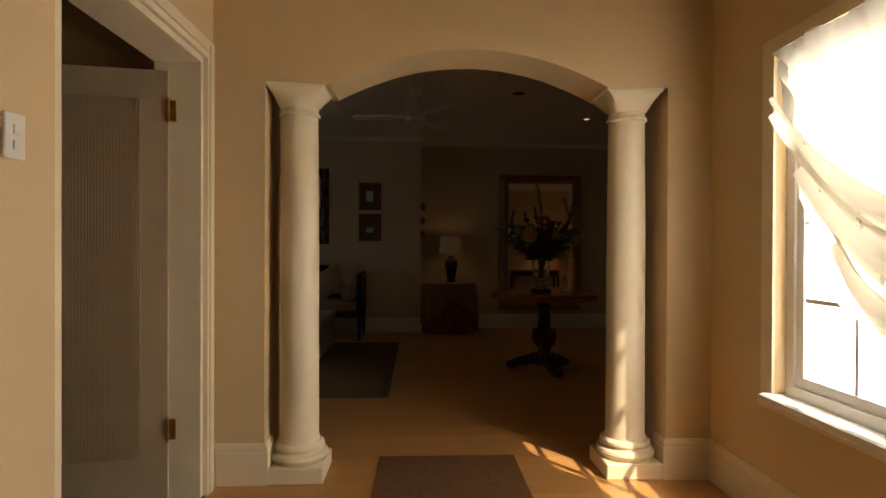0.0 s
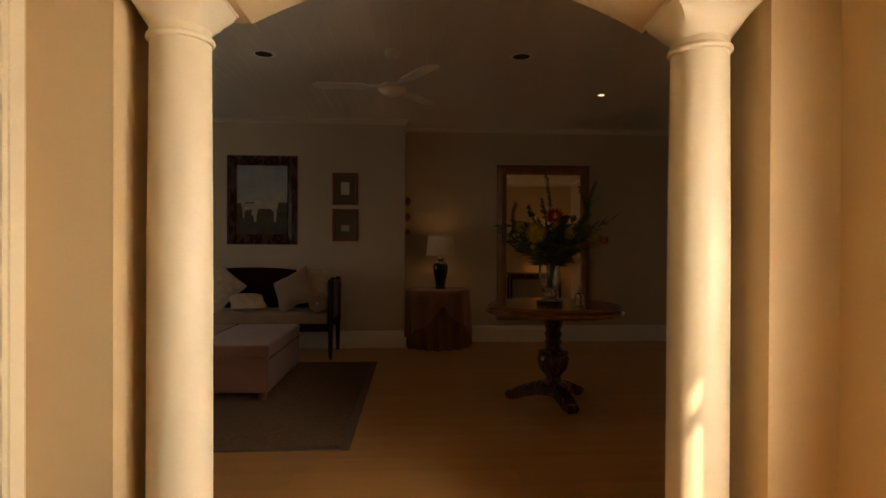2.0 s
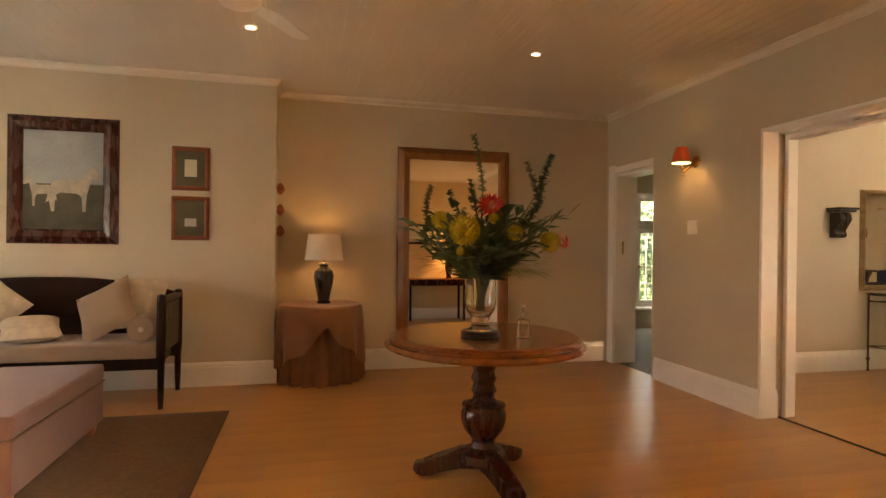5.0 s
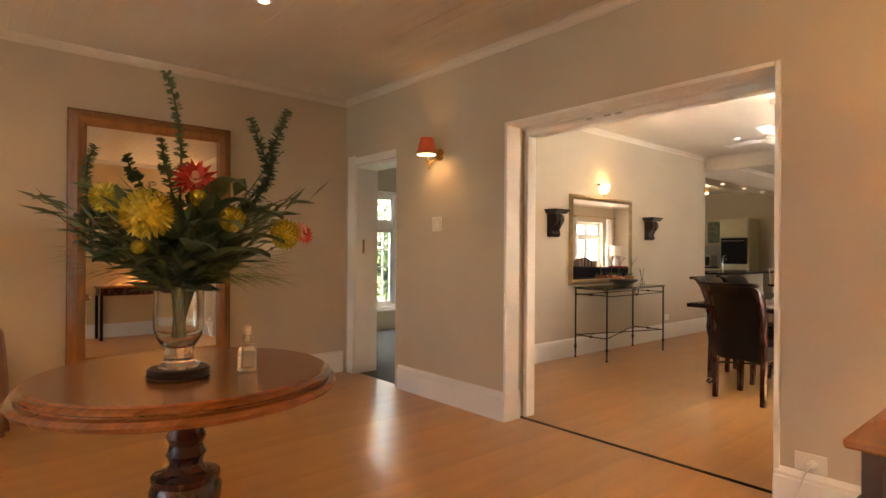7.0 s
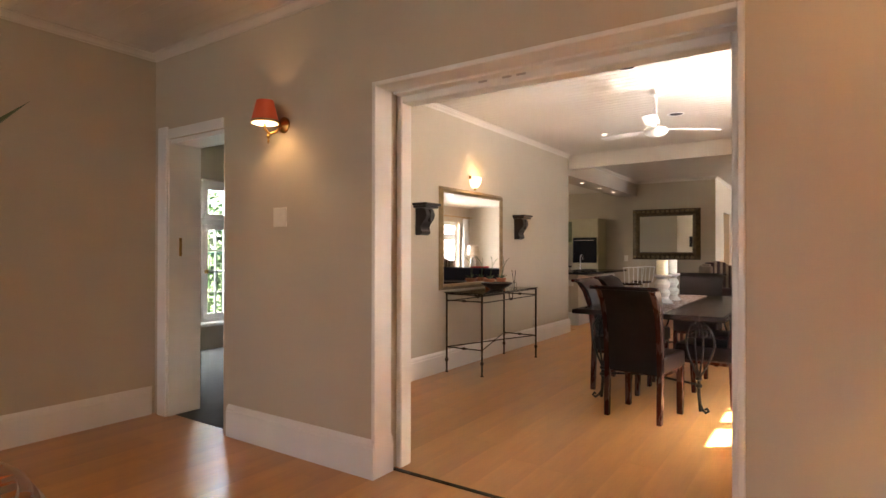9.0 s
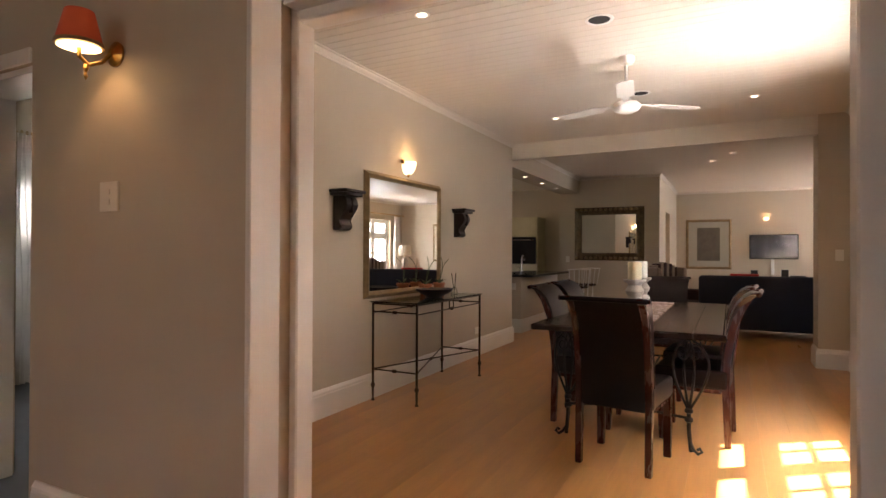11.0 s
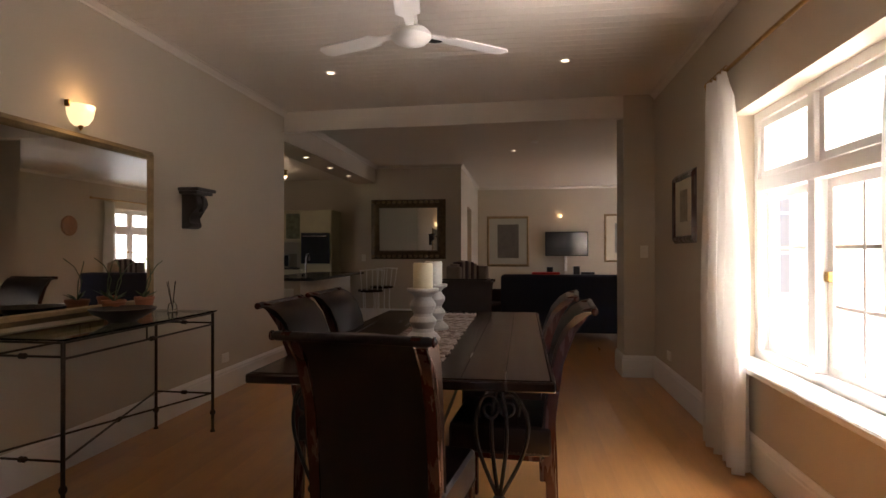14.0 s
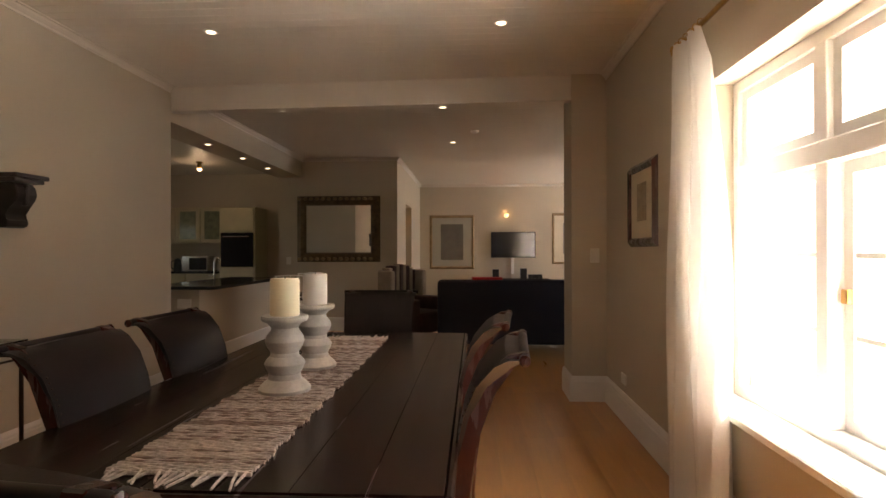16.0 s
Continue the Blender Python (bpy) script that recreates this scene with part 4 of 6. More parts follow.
# pictures
hp = framed("horse_painting", hung(-1.665, 7.9, 1.24, "s"), "dark framed painting of horses under a pale sky", "painting", 0.83, 1.06, 0.12, 0.045, DARKMAHOG, "picture", mount=mat("pale_sky_paint", (0.32, 0.35, 0.37), 0.6, var=0.25, scale=4, bump=0.05))
part("painted_ground", box(-0.31, 0.31, -0.0125, -0.0102, 0.11, 0.50), mat("dark_ground_paint", (0.06, 0.055, 0.035), 0.6, var=0.5, scale=9, bump=0.05), hp)
HORSE = [(-0.10, 0.0), (-0.085, 0.0), (-0.08, 0.09), (-0.055, 0.105), (0.03, 0.10), (0.05, 0.08), (0.055, 0.0), (0.07, 0.0), (0.075, 0.09), (0.085, 0.13), (0.10, 0.19), (0.14, 0.175), (0.15, 0.19), (0.12, 0.235), (0.09, 0.25), (0.065, 0.20), (0.03, 0.175), (-0.06, 0.178), (-0.095, 0.165), (-0.115, 0.11), (-0.125, 0.05), (-0.11, 0.06)]
bm = prism([(x * 1.5 + 0.06, z * 1.5 + 0.27) for x, z in HORSE], -0.0145, -0.0128)
prism([(-x * 0.9 - 0.16, z * 1.0 + 0.31) for x, z in HORSE], -0.0165, -0.0148, bm)
part("painted_horses", bm, mat("pale_horse_paint", (0.42, 0.37, 0.30), 0.6, var=0.4, scale=12), hp)
part("gilt_slip", frame_bm(0.62, 0.85, 0.012, 0.014), GOLD, hp, at=pose(0, 0, 0.105))
for z, lab in ((1.72, "small red-wood framed print with an olive mount"), (1.285, "small red-wood framed dark print")):
    sp = framed("small_picture", hung(-0.685, 7.9, z, "s"), lab, "picture", 0.31, 0.385, 0.042, 0.022, REDWOOD, "picture", mount=GREENMOUNT, group="pair of small prints")
    part("print", box(-0.05, 0.05, -0.0125, -0.0102, 0.12, 0.27) if z > 1.5 else box(-0.045, 0.05, -0.0125, -0.0102, 0.12, 0.19), PAPER if z > 1.5 else WHITECER, sp)
for k, z in enumerate((1.33, 1.53, 1.73)):
    o = thing("wall_ornament", hung(0.03, 8.14, z, "e"), "small carved reddish-wood wall ornament", "ornament", group="row of wall ornaments")
    part("carving", moved(lathe([(0.001, -0.05), (0.03, -0.03), (0.045, 0), (0.03, 0.04), (0.012, 0.06), (0.001, 0.065)], 12), pose(0, -0.03, 0.05)), REDWOOD, o, smooth=True)
wp = framed("window_wall_picture", hung(8.42, 3.5, 1.285, "n"), "dark wood framed botanical print", "picture", 0.60, 0.56, 0.06, 0.03, DARKMAHOG, "picture", mount=PAPER)
part("print", box(-0.10, 0.10, -0.0125, -0.0102, 0.17, 0.42), mat("faded_print_ink", (0.30, 0.25, 0.17), 0.8, var=0.4, scale=18), wp)
fp = framed("lounge_picture", hung(17.2, 5.11, 0.86, "w"), "tall gold-framed print with a grey panel", "picture", 1.0, 1.2, 0.06, 0.03, GOLD, "picture", mount=mat("pale_mount", (0.40, 0.37, 0.30), 0.8, var=0.05))
part("print", box(-0.25, 0.25, -0.0125, -0.0102, 0.2, 1.0), mat("grey_brown_print", (0.13, 0.11, 0.085), 0.8, var=0.25, scale=6), fp)
tp = framed("lounge_picture", hung(17.2, 2.43, 0.97, "w"), "gold-framed print beside the television", "picture", 0.92, 1.12, 0.05, 0.03, GOLD, "picture", mount=PAPER)
part("print", box(-0.22, 0.22, -0.0125, -0.0102, 0.22, 0.9), mat("pale_grey_print", (0.26, 0.25, 0.22), 0.8, var=0.25, scale=6), tp)
clock = thing("wall_clock", hung(13.85, 0.85, 1.75, "n"), "round brown-rimmed wall clock", "clock")
part("rim", moved(lathe([(0.17, 0), (0.20, 0.01), (0.205, 0.03), (0.19, 0.045), (0.165, 0.035)], 32), pose(0, 0, 0, 90, 0, 0)), PINE, clock, smooth=True)
part("dial", moved(lathe([(0.001, 0.016), (0.168, 0.016), (0.168, 0.01)], 32), pose(0, 0, 0, 90, 0, 0)), PAPER, clock)
part("hour_marker", boxes(*[(0.13 * math.sin(a) - 0.008, 0.13 * math.sin(a) + 0.008, -0.019, -0.0165, 0.13 * math.cos(a) - 0.014, 0.13 * math.cos(a) + 0.014) for a in [i * math.pi / 6 for i in range(12)]]), BLACK, clock)


# ---- living room furniture ----
def round_table():
    t = thing("pedestal_table", pose(1.25, 5.51, 0), "round polished mahogany table on a turned pedestal", "table")
    part("tabletop", lathe([(0.001, 0.702), (0.45, 0.702), (0.51, 0.706), (0.536, 0.716), (0.543, 0.730), (0.532, 0.744), (0.512, 0.748), (0.510, 0.752), (0.518, 0.758), (0.520, 0.766), (0.508, 0.773), (0.498, 0.774), (0.494, 0.780), (0.001, 0.7805)], 72), MAHOGANY, t, smooth=True)
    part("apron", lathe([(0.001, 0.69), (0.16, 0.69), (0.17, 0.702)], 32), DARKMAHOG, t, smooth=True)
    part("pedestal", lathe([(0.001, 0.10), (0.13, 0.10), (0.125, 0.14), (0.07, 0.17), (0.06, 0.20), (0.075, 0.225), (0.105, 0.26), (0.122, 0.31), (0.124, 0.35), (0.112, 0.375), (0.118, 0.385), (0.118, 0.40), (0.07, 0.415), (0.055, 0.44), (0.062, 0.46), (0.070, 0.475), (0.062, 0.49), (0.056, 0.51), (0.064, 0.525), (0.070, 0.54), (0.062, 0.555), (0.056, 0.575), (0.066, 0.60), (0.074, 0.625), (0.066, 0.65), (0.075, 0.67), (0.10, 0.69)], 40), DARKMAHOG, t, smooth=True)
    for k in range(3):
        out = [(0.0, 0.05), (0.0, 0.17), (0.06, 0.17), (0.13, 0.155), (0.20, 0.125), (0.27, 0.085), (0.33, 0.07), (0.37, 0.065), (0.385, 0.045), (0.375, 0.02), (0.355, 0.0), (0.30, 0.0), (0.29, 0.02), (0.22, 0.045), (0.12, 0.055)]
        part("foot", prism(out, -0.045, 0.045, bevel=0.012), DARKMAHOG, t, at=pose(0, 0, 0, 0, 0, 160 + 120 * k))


round_table()
VX, VY, VZ = 1.196, 5.42, 0.7805


def vase():
    b = thing("vase_stand", pose(VX, VY, VZ), "small round black wooden stand under the vase", "stand")
    part("disc", lathe([(0.001, 0), (0.095, 0), (0.105, 0.008), (0.098, 0.016), (0.104, 0.024), (0.095, 0.032), (0.001, 0.032)], 36), BLACKWOOD, b, smooth=True)
    v = thing("glass_vase", pose(VX, VY, VZ + 0.033), "clear urn-shaped glass vase with water and stems", "vase")
    o = [(0.001, 0), (0.066, 0), (0.068, 0.008), (0.050, 0.022), (0.046, 0.05), (0.052, 0.072), (0.074, 0.105), (0.083, 0.14), (0.084, 0.20), (0.081, 0.26), (0.090, 0.30)]
    i = [(0.085, 0.30), (0.076, 0.26), (0.079, 0.20), (0.078, 0.14), (0.069, 0.108), (0.044, 0.078), (0.001, 0.07)]
    part("bowl", lathe(o + i, 40), GLASS, v, smooth=True)
    bm = bmesh.new()
    rng = random.Random(4)
    for k in range(26):
        a, r = rng.uniform(0, 6.28), rng.uniform(0.01, 0.068)
        tube([(0.4 * r * math.cos(a + 2), 0.4 * r * math.sin(a + 2), 0.10), (r * math.cos(a), r * math.sin(a), 0.31)], 0.004, 5, bm)
    part("stems", bm, STEM, v)
    return v


vase()


def leaf(bm, base, tip, width, droop=0.0, up=Vector((0, 0, 1))):
    """A pointed leaf, folded along its middle."""
    base, tip = Vector(base), Vector(tip)
    d = tip - base
    side = d.cross(up)
    if side.length < 1e-5:
        side = Vector((1, 0, 0))
    side = side.normalized() * width / 2
    mid = base + d * 0.45 - up * droop
    fold = up.normalized() * width * 0.18
    a, b, c, e = bm.verts.new(base), bm.verts.new(mid + side + fold), bm.verts.new(tip - up * droop * 2), bm.verts.new(mid - side + fold)
    m = bm.verts.new(mid)
    for f in ((a, b, m), (b, c, m), (c, e, m), (e, a, m)):
        bm.faces.new(f)


def bouquet():
    rng = random.Random(11)
    f = thing("flower_arrangement", pose(VX, VY, VZ + 0.30), "large loose bouquet of proteas, yellow pincushions and greenery", "flowers")
    # full body of dark foliage
    bm = bmesh.new()
    for k in range(1300):
        a = rng.uniform(0, 6.28)
        e = rng.uniform(0.0, 1.0)
        r0 = rng.uniform(0.03, 0.34) * (0.5 + 0.5 * e)
        z0 = 0.0 + 0.36 * e * rng.uniform(0.25, 1.0)
        r0 *= 0.3 + 2.4 * z0
        p = Vector((r0 * math.cos(a) * 1.28, r0 * math.sin(a) * 1.1, z0))
        d = Vector((math.cos(a), math.sin(a), rng.uniform(0.0, 1.3))).normalized()
        leaf(bm, p, p + d * rng.uniform(0.07, 0.14), rng.uniform(0.022, 0.055), rng.uniform(0, 0.01), Vector((rng.uniform(-.4, .4), rng.uniform(-.4, .4), 1)))
    part("foliage", bm, GREEN, f, "dense dark green leaves")
    # upright and arching eucalyptus and fern stems
    R, U = Vector((0.95, -0.30, 0)), Vector((0, 0, 1))
    F = Vector((-0.30, -0.95, 0))
    sprays = [(-0.26, 0.34, 0.06, 1), (0.26, 0.36, 0.05, 1), (0.36, 0.50, -0.05, 0), (0.40, 0.34, -0.1, 0), (0.14, 0.42, 0.05, 0), (-0.22, 0.38, 0.1, 0), (0.36, 0.20, 0.1, 0), (-0.34, 0.24, 0.16, 0), (0.10, 0.36, -0.2, 0), (-0.2, 0.3, -0.22, 1), (0.3, 0.3, -0.2, 1), (0.30, 0.34, 0.12, 1), (-0.1, 0.40, 0.0, 1)]
    for k, (s, h, q, thick) in enumerate(sprays):
        tip = R * s + U * h + F * q
        pts = []
        for i in range(12):
            v = i / 11
            pts.append(R * (s * v ** 1.15) + F * (q * v) + U * (h * v ** 0.8 + 0.03 * math.sin(v * 6 + k)))
        stem = part("spray", tube(pts, 0.004, 5, None, 0.0015), STEM, f)
        bm = bmesh.new()
        for i in range(3, 12):
            for j in range(5 if thick else 4):
                p = pts[i] - (pts[i] - pts[i - 1]) * j / (5 if thick else 4)
                a = rng.uniform(0, 6.28)
                d = Vector((math.cos(a), math.sin(a), rng.uniform(-0.1, 0.5))).normalized()
                L = (0.075 if thick else 0.045) * (1.15 - i / 14)
                leaf(bm, p, p + d * L, L * (0.75 if thick else 0.5), 0.003, Vector((rng.uniform(-.5, .5), rng.uniform(-.5, .5), 1)))
        part("leaves", bm, GREEN, stem)
    # tall curling spikes set with small round leaves
    C = Vector((0.757, -0.654, 0))
    spikes = [[(0.0, 0.1), (0.001, 0.33), (0.003, 0.486), (-0.018, 0.643), (-0.05, 0.752)], [(-0.02, 0.1), (-0.22, 0.26), (-0.311, 0.303), (-0.329, 0.363), (-0.323, 0.444), (-0.30, 0.50)],
              [(-0.02, 0.12), (-0.22, 0.265), (-0.284, 0.278), (-0.326, 0.274), (-0.366, 0.25)], [(0.03, 0.12), (0.25, 0.31), (0.304, 0.391), (0.287, 0.474), (0.243, 0.589)],
              [(0.05, 0.12), (0.292, 0.38), (0.32, 0.494), (0.35, 0.569), (0.372, 0.629)], [(-0.01, 0.12), (-0.129, 0.357), (-0.17, 0.411), (-0.193, 0.474)], [(0.0, 0.12), (-0.032, 0.365), (-0.055, 0.442), (-0.064, 0.52)]]
    for k, way in enumerate(spikes):
        pts = []
        for i in range(len(way) * 6 - 5):
            q, v = min(i // 6, len(way) - 2), i / 6 - min(i // 6, len(way) - 2)
            p0, p1, p2, p3 = way[max(q - 1, 0)], way[q], way[q + 1], way[min(q + 2, len(way) - 1)]
            ab = [0.5 * (2 * p1[n] + (p2[n] - p0[n]) * v + (2 * p0[n] - 5 * p1[n] + 4 * p2[n] - p3[n]) * v * v + (3 * p1[n] - p0[n] - 3 * p2[n] + p3[n]) * v ** 3) for n in (0, 1)]
            pts.append(C * ab[0] + U * ab[1] + F * (0.05 - 0.03 * (k % 3)))
        stem = part("spike", tube(pts, 0.005, 6, None, 0.002), STEM, f)
        bm = bmesh.new()
        n = len(pts)
        for i in range(5, n):
            along = (pts[i] - pts[i - 1]).normalized()
            x = along.orthogonal().normalized()
            y = along.cross(x)
            for j in range(6):
                a = rng.uniform(0, 6.28)
                d = (x * math.cos(a) + y * math.sin(a) + along * 0.35).normalized()
                p = pts[i] - (pts[i] - pts[i - 1]) * rng.random()
                L = 0.034 * (1.15 - 0.5 * i / n)
                leaf(bm, p, p + d * L, L * 0.95, 0.0, along)
        part("leaves", bm, GREEN, stem)
    # broad sweeping leaves about the vase's rim
    for k, (s, h, q) in enumerate(((-0.33, 0.20, 0.16), (-0.27, 0.11, 0.22), (0.34, 0.26, 0.18), (0.29, 0.13, 0.26), (-0.12, 0.10, 0.32), (0.12, 0.15, 0.32), (-0.31, 0.30, 0.02), (0.22, 0.36, 0.2), (0.05, 0.22, 0.3), (-0.36, 0.17, 0.08), (-0.24, 0.24, 0.24), (-0.18, 0.17, 0.28), (0.2, 0.22, 0.3), (0.36, 0.18, 0.06), (-0.05, 0.28, 0.28), (0.26, 0.3, 0.1))):
        bm = bmesh.new()
        side = (C * q + F * -s).normalized() if k % 2 else U.cross(C * s + F * q).normalized()
        rows = []
        for i in range(9):
            v = i / 8
            c = C * (s * v) + F * (q * v) + U * (0.04 + h * math.sin(v * 1.9) - 0.04 * v * v)
            w = 0.042 * math.sin(math.pi * min(1, 0.12 + 0.88 * v)) ** 0.7 + 0.001
            rows.append([bm.verts.new(c - side * w + U * 0.008), bm.verts.new(c - U * 0.004), bm.verts.new(c + side * w + U * 0.008)])
        for a, b in zip(rows, rows[1:]):
            for n in (0, 1):
                bm.faces.new((a[n], a[n + 1], b[n + 1], b[n]))
        part("broad_leaf", bm, GREEN, f, smooth=True)
    # soft light-green fern at the sides
    for s, h, q in ((0.36, 0.06, 0.15), (0.42, 0.12, 0.02), (0.30, 0.02, 0.2), (-0.36, 0.22, 0.1), (-0.28, 0.30, 0.05), (0.38, 0.0, 0.1), (-0.30, 0.05, 0.15)):
        bm = bmesh.new()
        for k in range(46):
            b = R * (s * rng.uniform(0.1, 0.8)) + F * (q * rng.uniform(0.2, 1)) + U * (h * rng.uniform(0.3, 1) + 0.05)
            d = (R * s + F * q + U * h * 0.4 + Vector((rng.uniform(-.15, .15), rng.uniform(-.15, .15), rng.uniform(-.15, .1)))).normalized()
            leaf(bm, b, b + d * rng.uniform(0.08, 0.14), 0.006, 0.008)
        part("fern", bm, FERN, f, "fine light-green fern")
    # yellow pincushion heads
    for s, h, q, r in ((-0.08, 0.25, 0.30, 0.072), (0.16, 0.24, 0.28, 0.038), (0.34, 0.20, 0.16, 0.05), (-0.10, 0.15, 0.32, 0.02), (0.06, 0.31, 0.22, 0.026), (-0.20, 0.30, 0.2, 0.045)):
        c = R * s + U * h + F * q
        bm = bmesh.new()
        for k in range(150):
            z = 1 - 2 * (k + 0.5) / 150
            a = k * 2.39996
            d = Vector((math.sqrt(1 - z * z) * math.cos(a), math.sqrt(1 - z * z) * math.sin(a), z))
            p = c + d * r * 0.72
            leaf(bm, p, p + d * r * 0.42, r * 0.2, 0, d.orthogonal())
        bmesh.ops.create_icosphere(bm, subdivisions=2, radius=r * 0.78, matrix=Matrix.Translation(c))
        part("yellow_bloom", bm, YELLOW, f, "yellow pincushion flower head")
    # red proteas
    for s, h, q, r, tilt in ((0.05, 0.37, 0.16, 0.085, 0.5), (0.40, 0.20, 0.14, 0.05, 0.9)):
        c = R * s + U * h + F * q
        axis = (F * 0.7 + R * (0.7 if s > 0.2 else 0.0) + U * 0.5).normalized()
        x = axis.orthogonal().normalized()
        y = axis.cross(x)
        bm = bmesh.new()
        for ring, (n, open_, L) in enumerate(((14, 1.0, 1.0), (12, 0.7, 0.9), (9, 0.45, 0.75))):
            for k in range(n):
                a = 2 * math.pi * (k + 0.5 * ring) / n
                d = (axis * (1.1 - open_) + (x * math.cos(a) + y * math.sin(a)) * open_).normalized()
                leaf(bm, c + d * 0.012, c + d * r * L, r * 0.26, 0, axis)
        part("protea", bm, REDFLOWER, f, "red protea flower")
        part("protea_heart", moved(lathe([(0.001, 0), (0.02, 0.006), (0.016, 0.03), (0.001, 0.042)], 12), Matrix.Translation(c)), PINKFLOWER, f)
    return f


bouquet()

bt = thing("glass_bottle", pose(1.42, 5.37, VZ), "small clear glass bottle with a stopper on the table", "bottle")
part("body", lathe([(0.001, 0), (0.034, 0), (0.036, 0.006), (0.036, 0.075), (0.030, 0.09), (0.014, 0.10), (0.014, 0.13), (0.011, 0.13), (0.011, 0.10), (0.028, 0.085), (0.032, 0.07), (0.032, 0.01), (0.001, 0.008)], 24), GLASS, bt, smooth=True)
part("stopper", lathe([(0.010, 0.131), (0.013, 0.14), (0.012, 0.16), (0.001, 0.165)], 16), WHITECER, bt, smooth=True)


def skirted_table():
    t = thing("side_table", pose(0.44, 8.03, 0), "round side table under brown suede cloths to the floor", "side table")

    def drape(a, r, z):
        return r + (0.030 * math.sin(19 * a) + 0.012 * math.sin(7 * a + 1)) * max(0, (0.68 - z) / 0.68) ** 0.6
    part("underskirt", lathe([(0.395, 0.005), (0.385, 0.25), (0.375, 0.5), (0.372, 0.69)], 96, wave=drape), TABLECLOTH2, t, "dark brown gathered skirt", smooth=True)
    bm = bmesh.new()
    n = 96
    rings = []
    for k, (r, f) in enumerate(((0.001, 0), (0.25, 0), (0.375, 0), (0.395, 0.06), (0.408, 0.3), (0.416, 0.6), (0.422, 1.0))):
        ring = []
        for i in range(n):
            a = 2 * math.pi * i / n
            drop = 0.17 + 0.40 * abs(math.sin(a + 1.45)) ** 0.8 + 0.02 * math.sin(9 * a)
            q = r + (0.020 * math.sin(13 * a) * f if k > 3 else 0)
            ring.append(bm.verts.new((q * math.cos(a), q * math.sin(a), 0.705 - drop * f)))
        rings.append(ring)
    for a, b in zip(rings, rings[1:]):
        for i in range(n):
            bm.faces.new((a[i], a[(i + 1) % n], b[(i + 1) % n], b[i]))
    part("overcloth", bm, TABLECLOTH, t, "brown suede overcloth with a scalloped hem", smooth=True)


skirted_table()


def table_lamp(x, y, z, label, body, s=1.0, shade=None, power=14, h=1.0):
    l = thing("table_lamp", pose(x, y, z), label, "table lamp")
    part("base", lathe([(0.001, 0), (0.062 * s, 0), (0.066 * s, 0.012), (0.055 * s, 0.03), (0.058 * s, 0.06), (0.088 * s, 0.20 * h), (0.094 * s, 0.26 * h), (0.082 * s, 0.31 * h), (0.05 * s, 0.335 * h), (0.042 * s, 0.35 * h), (0.052 * s, 0.365 * h), (0.04 * s, 0.38 * h), (0.02, 0.39 * h)], 36), body, l, smooth=True)
    part("stem", lathe([(0.01, 0.39 * h), (0.01, 0.46 * h)], 10), BRASS, l, smooth=True)
    bm = lathe([(0.178 * s, 0.41 * h), (0.150 * s, 0.65 * h)], 40)
    bmesh.ops.delete(bm, geom=[f for f in bm.faces if len(f.verts) > 5], context="FACES_ONLY")
    part("shade", bm, shade or SHADE, l, "lit drum shade", smooth=True)
    if power:
        lamp("lamp_bulb", "POINT", Matrix.Translation((x, y, z + 0.55 * h)), power, WARM, radius=0.04)
    return l


table_lamp(0.47, 8.03, 0.706, "black ginger-jar lamp with a cream shade, switched on", BLACKGLAZE, power=1.6)


def console_with_lamp():
    c = thing("hall_table", pose(2.72, 3.41, 0), "narrow dark-legged hall table with an orange-brown top", "console table")
    top = mat("orange_brown_top", (0.42, 0.15, 0.035), 0.22, var=0.2, scale=4, fine=30, stretch=(1, 6, 1), bump=0.02, coat=0.4)
    part("tabletop", box(-0.56, 0.56, -0.17, 0.29, 0.775, 0.80, bevel=0.006), top, c, "orange-brown polished top")
    part("apron", box(-0.53, 0.53, -0.15, 0.26, 0.66, 0.773), DARKMAHOG, c)
    for x in (-0.52, 0.52):
        for y in (-0.14, 0.25):
            part("leg", box(x - 0.02, x + 0.02, y - 0.02, y + 0.02, 0, 0.66, bevel=0.003), EBONY, c)
    for x in (-0.26, 0.26):
        part("drawer", box(x - 0.22, x + 0.22, 0.26, 0.268, 0.675, 0.76, bevel=0.002), DARKMAHOG, c)
    table_lamp(3.0, 3.41, 0.802, "dark turned lamp with a cream shade, switched on", DARKMAHOG, 0.85, power=9)


console_with_lamp()
framed("dark_picture", hung(2.35, 3.22, 1.45, "n"), "dark framed picture above the hall table", "picture", 0.5, 0.4, 0.05, 0.025, BLACKWOOD, "picture", mount=PAPER)
pv = thing("air_vent", hung(1.9, 3.22, 2.38, "n"), "small slotted air vent high on the wall", "vent")
part("plate", box(-0.11, 0.11, -0.006, 0, 0, 0.14, bevel=0.002), CREAMWHITE, pv)
for i in range(5):
    part("slot", box(-0.09 + i * 0.038, -0.065 + i * 0.038, -0.0085, -0.0062, 0.015, 0.125), BLACK, pv)


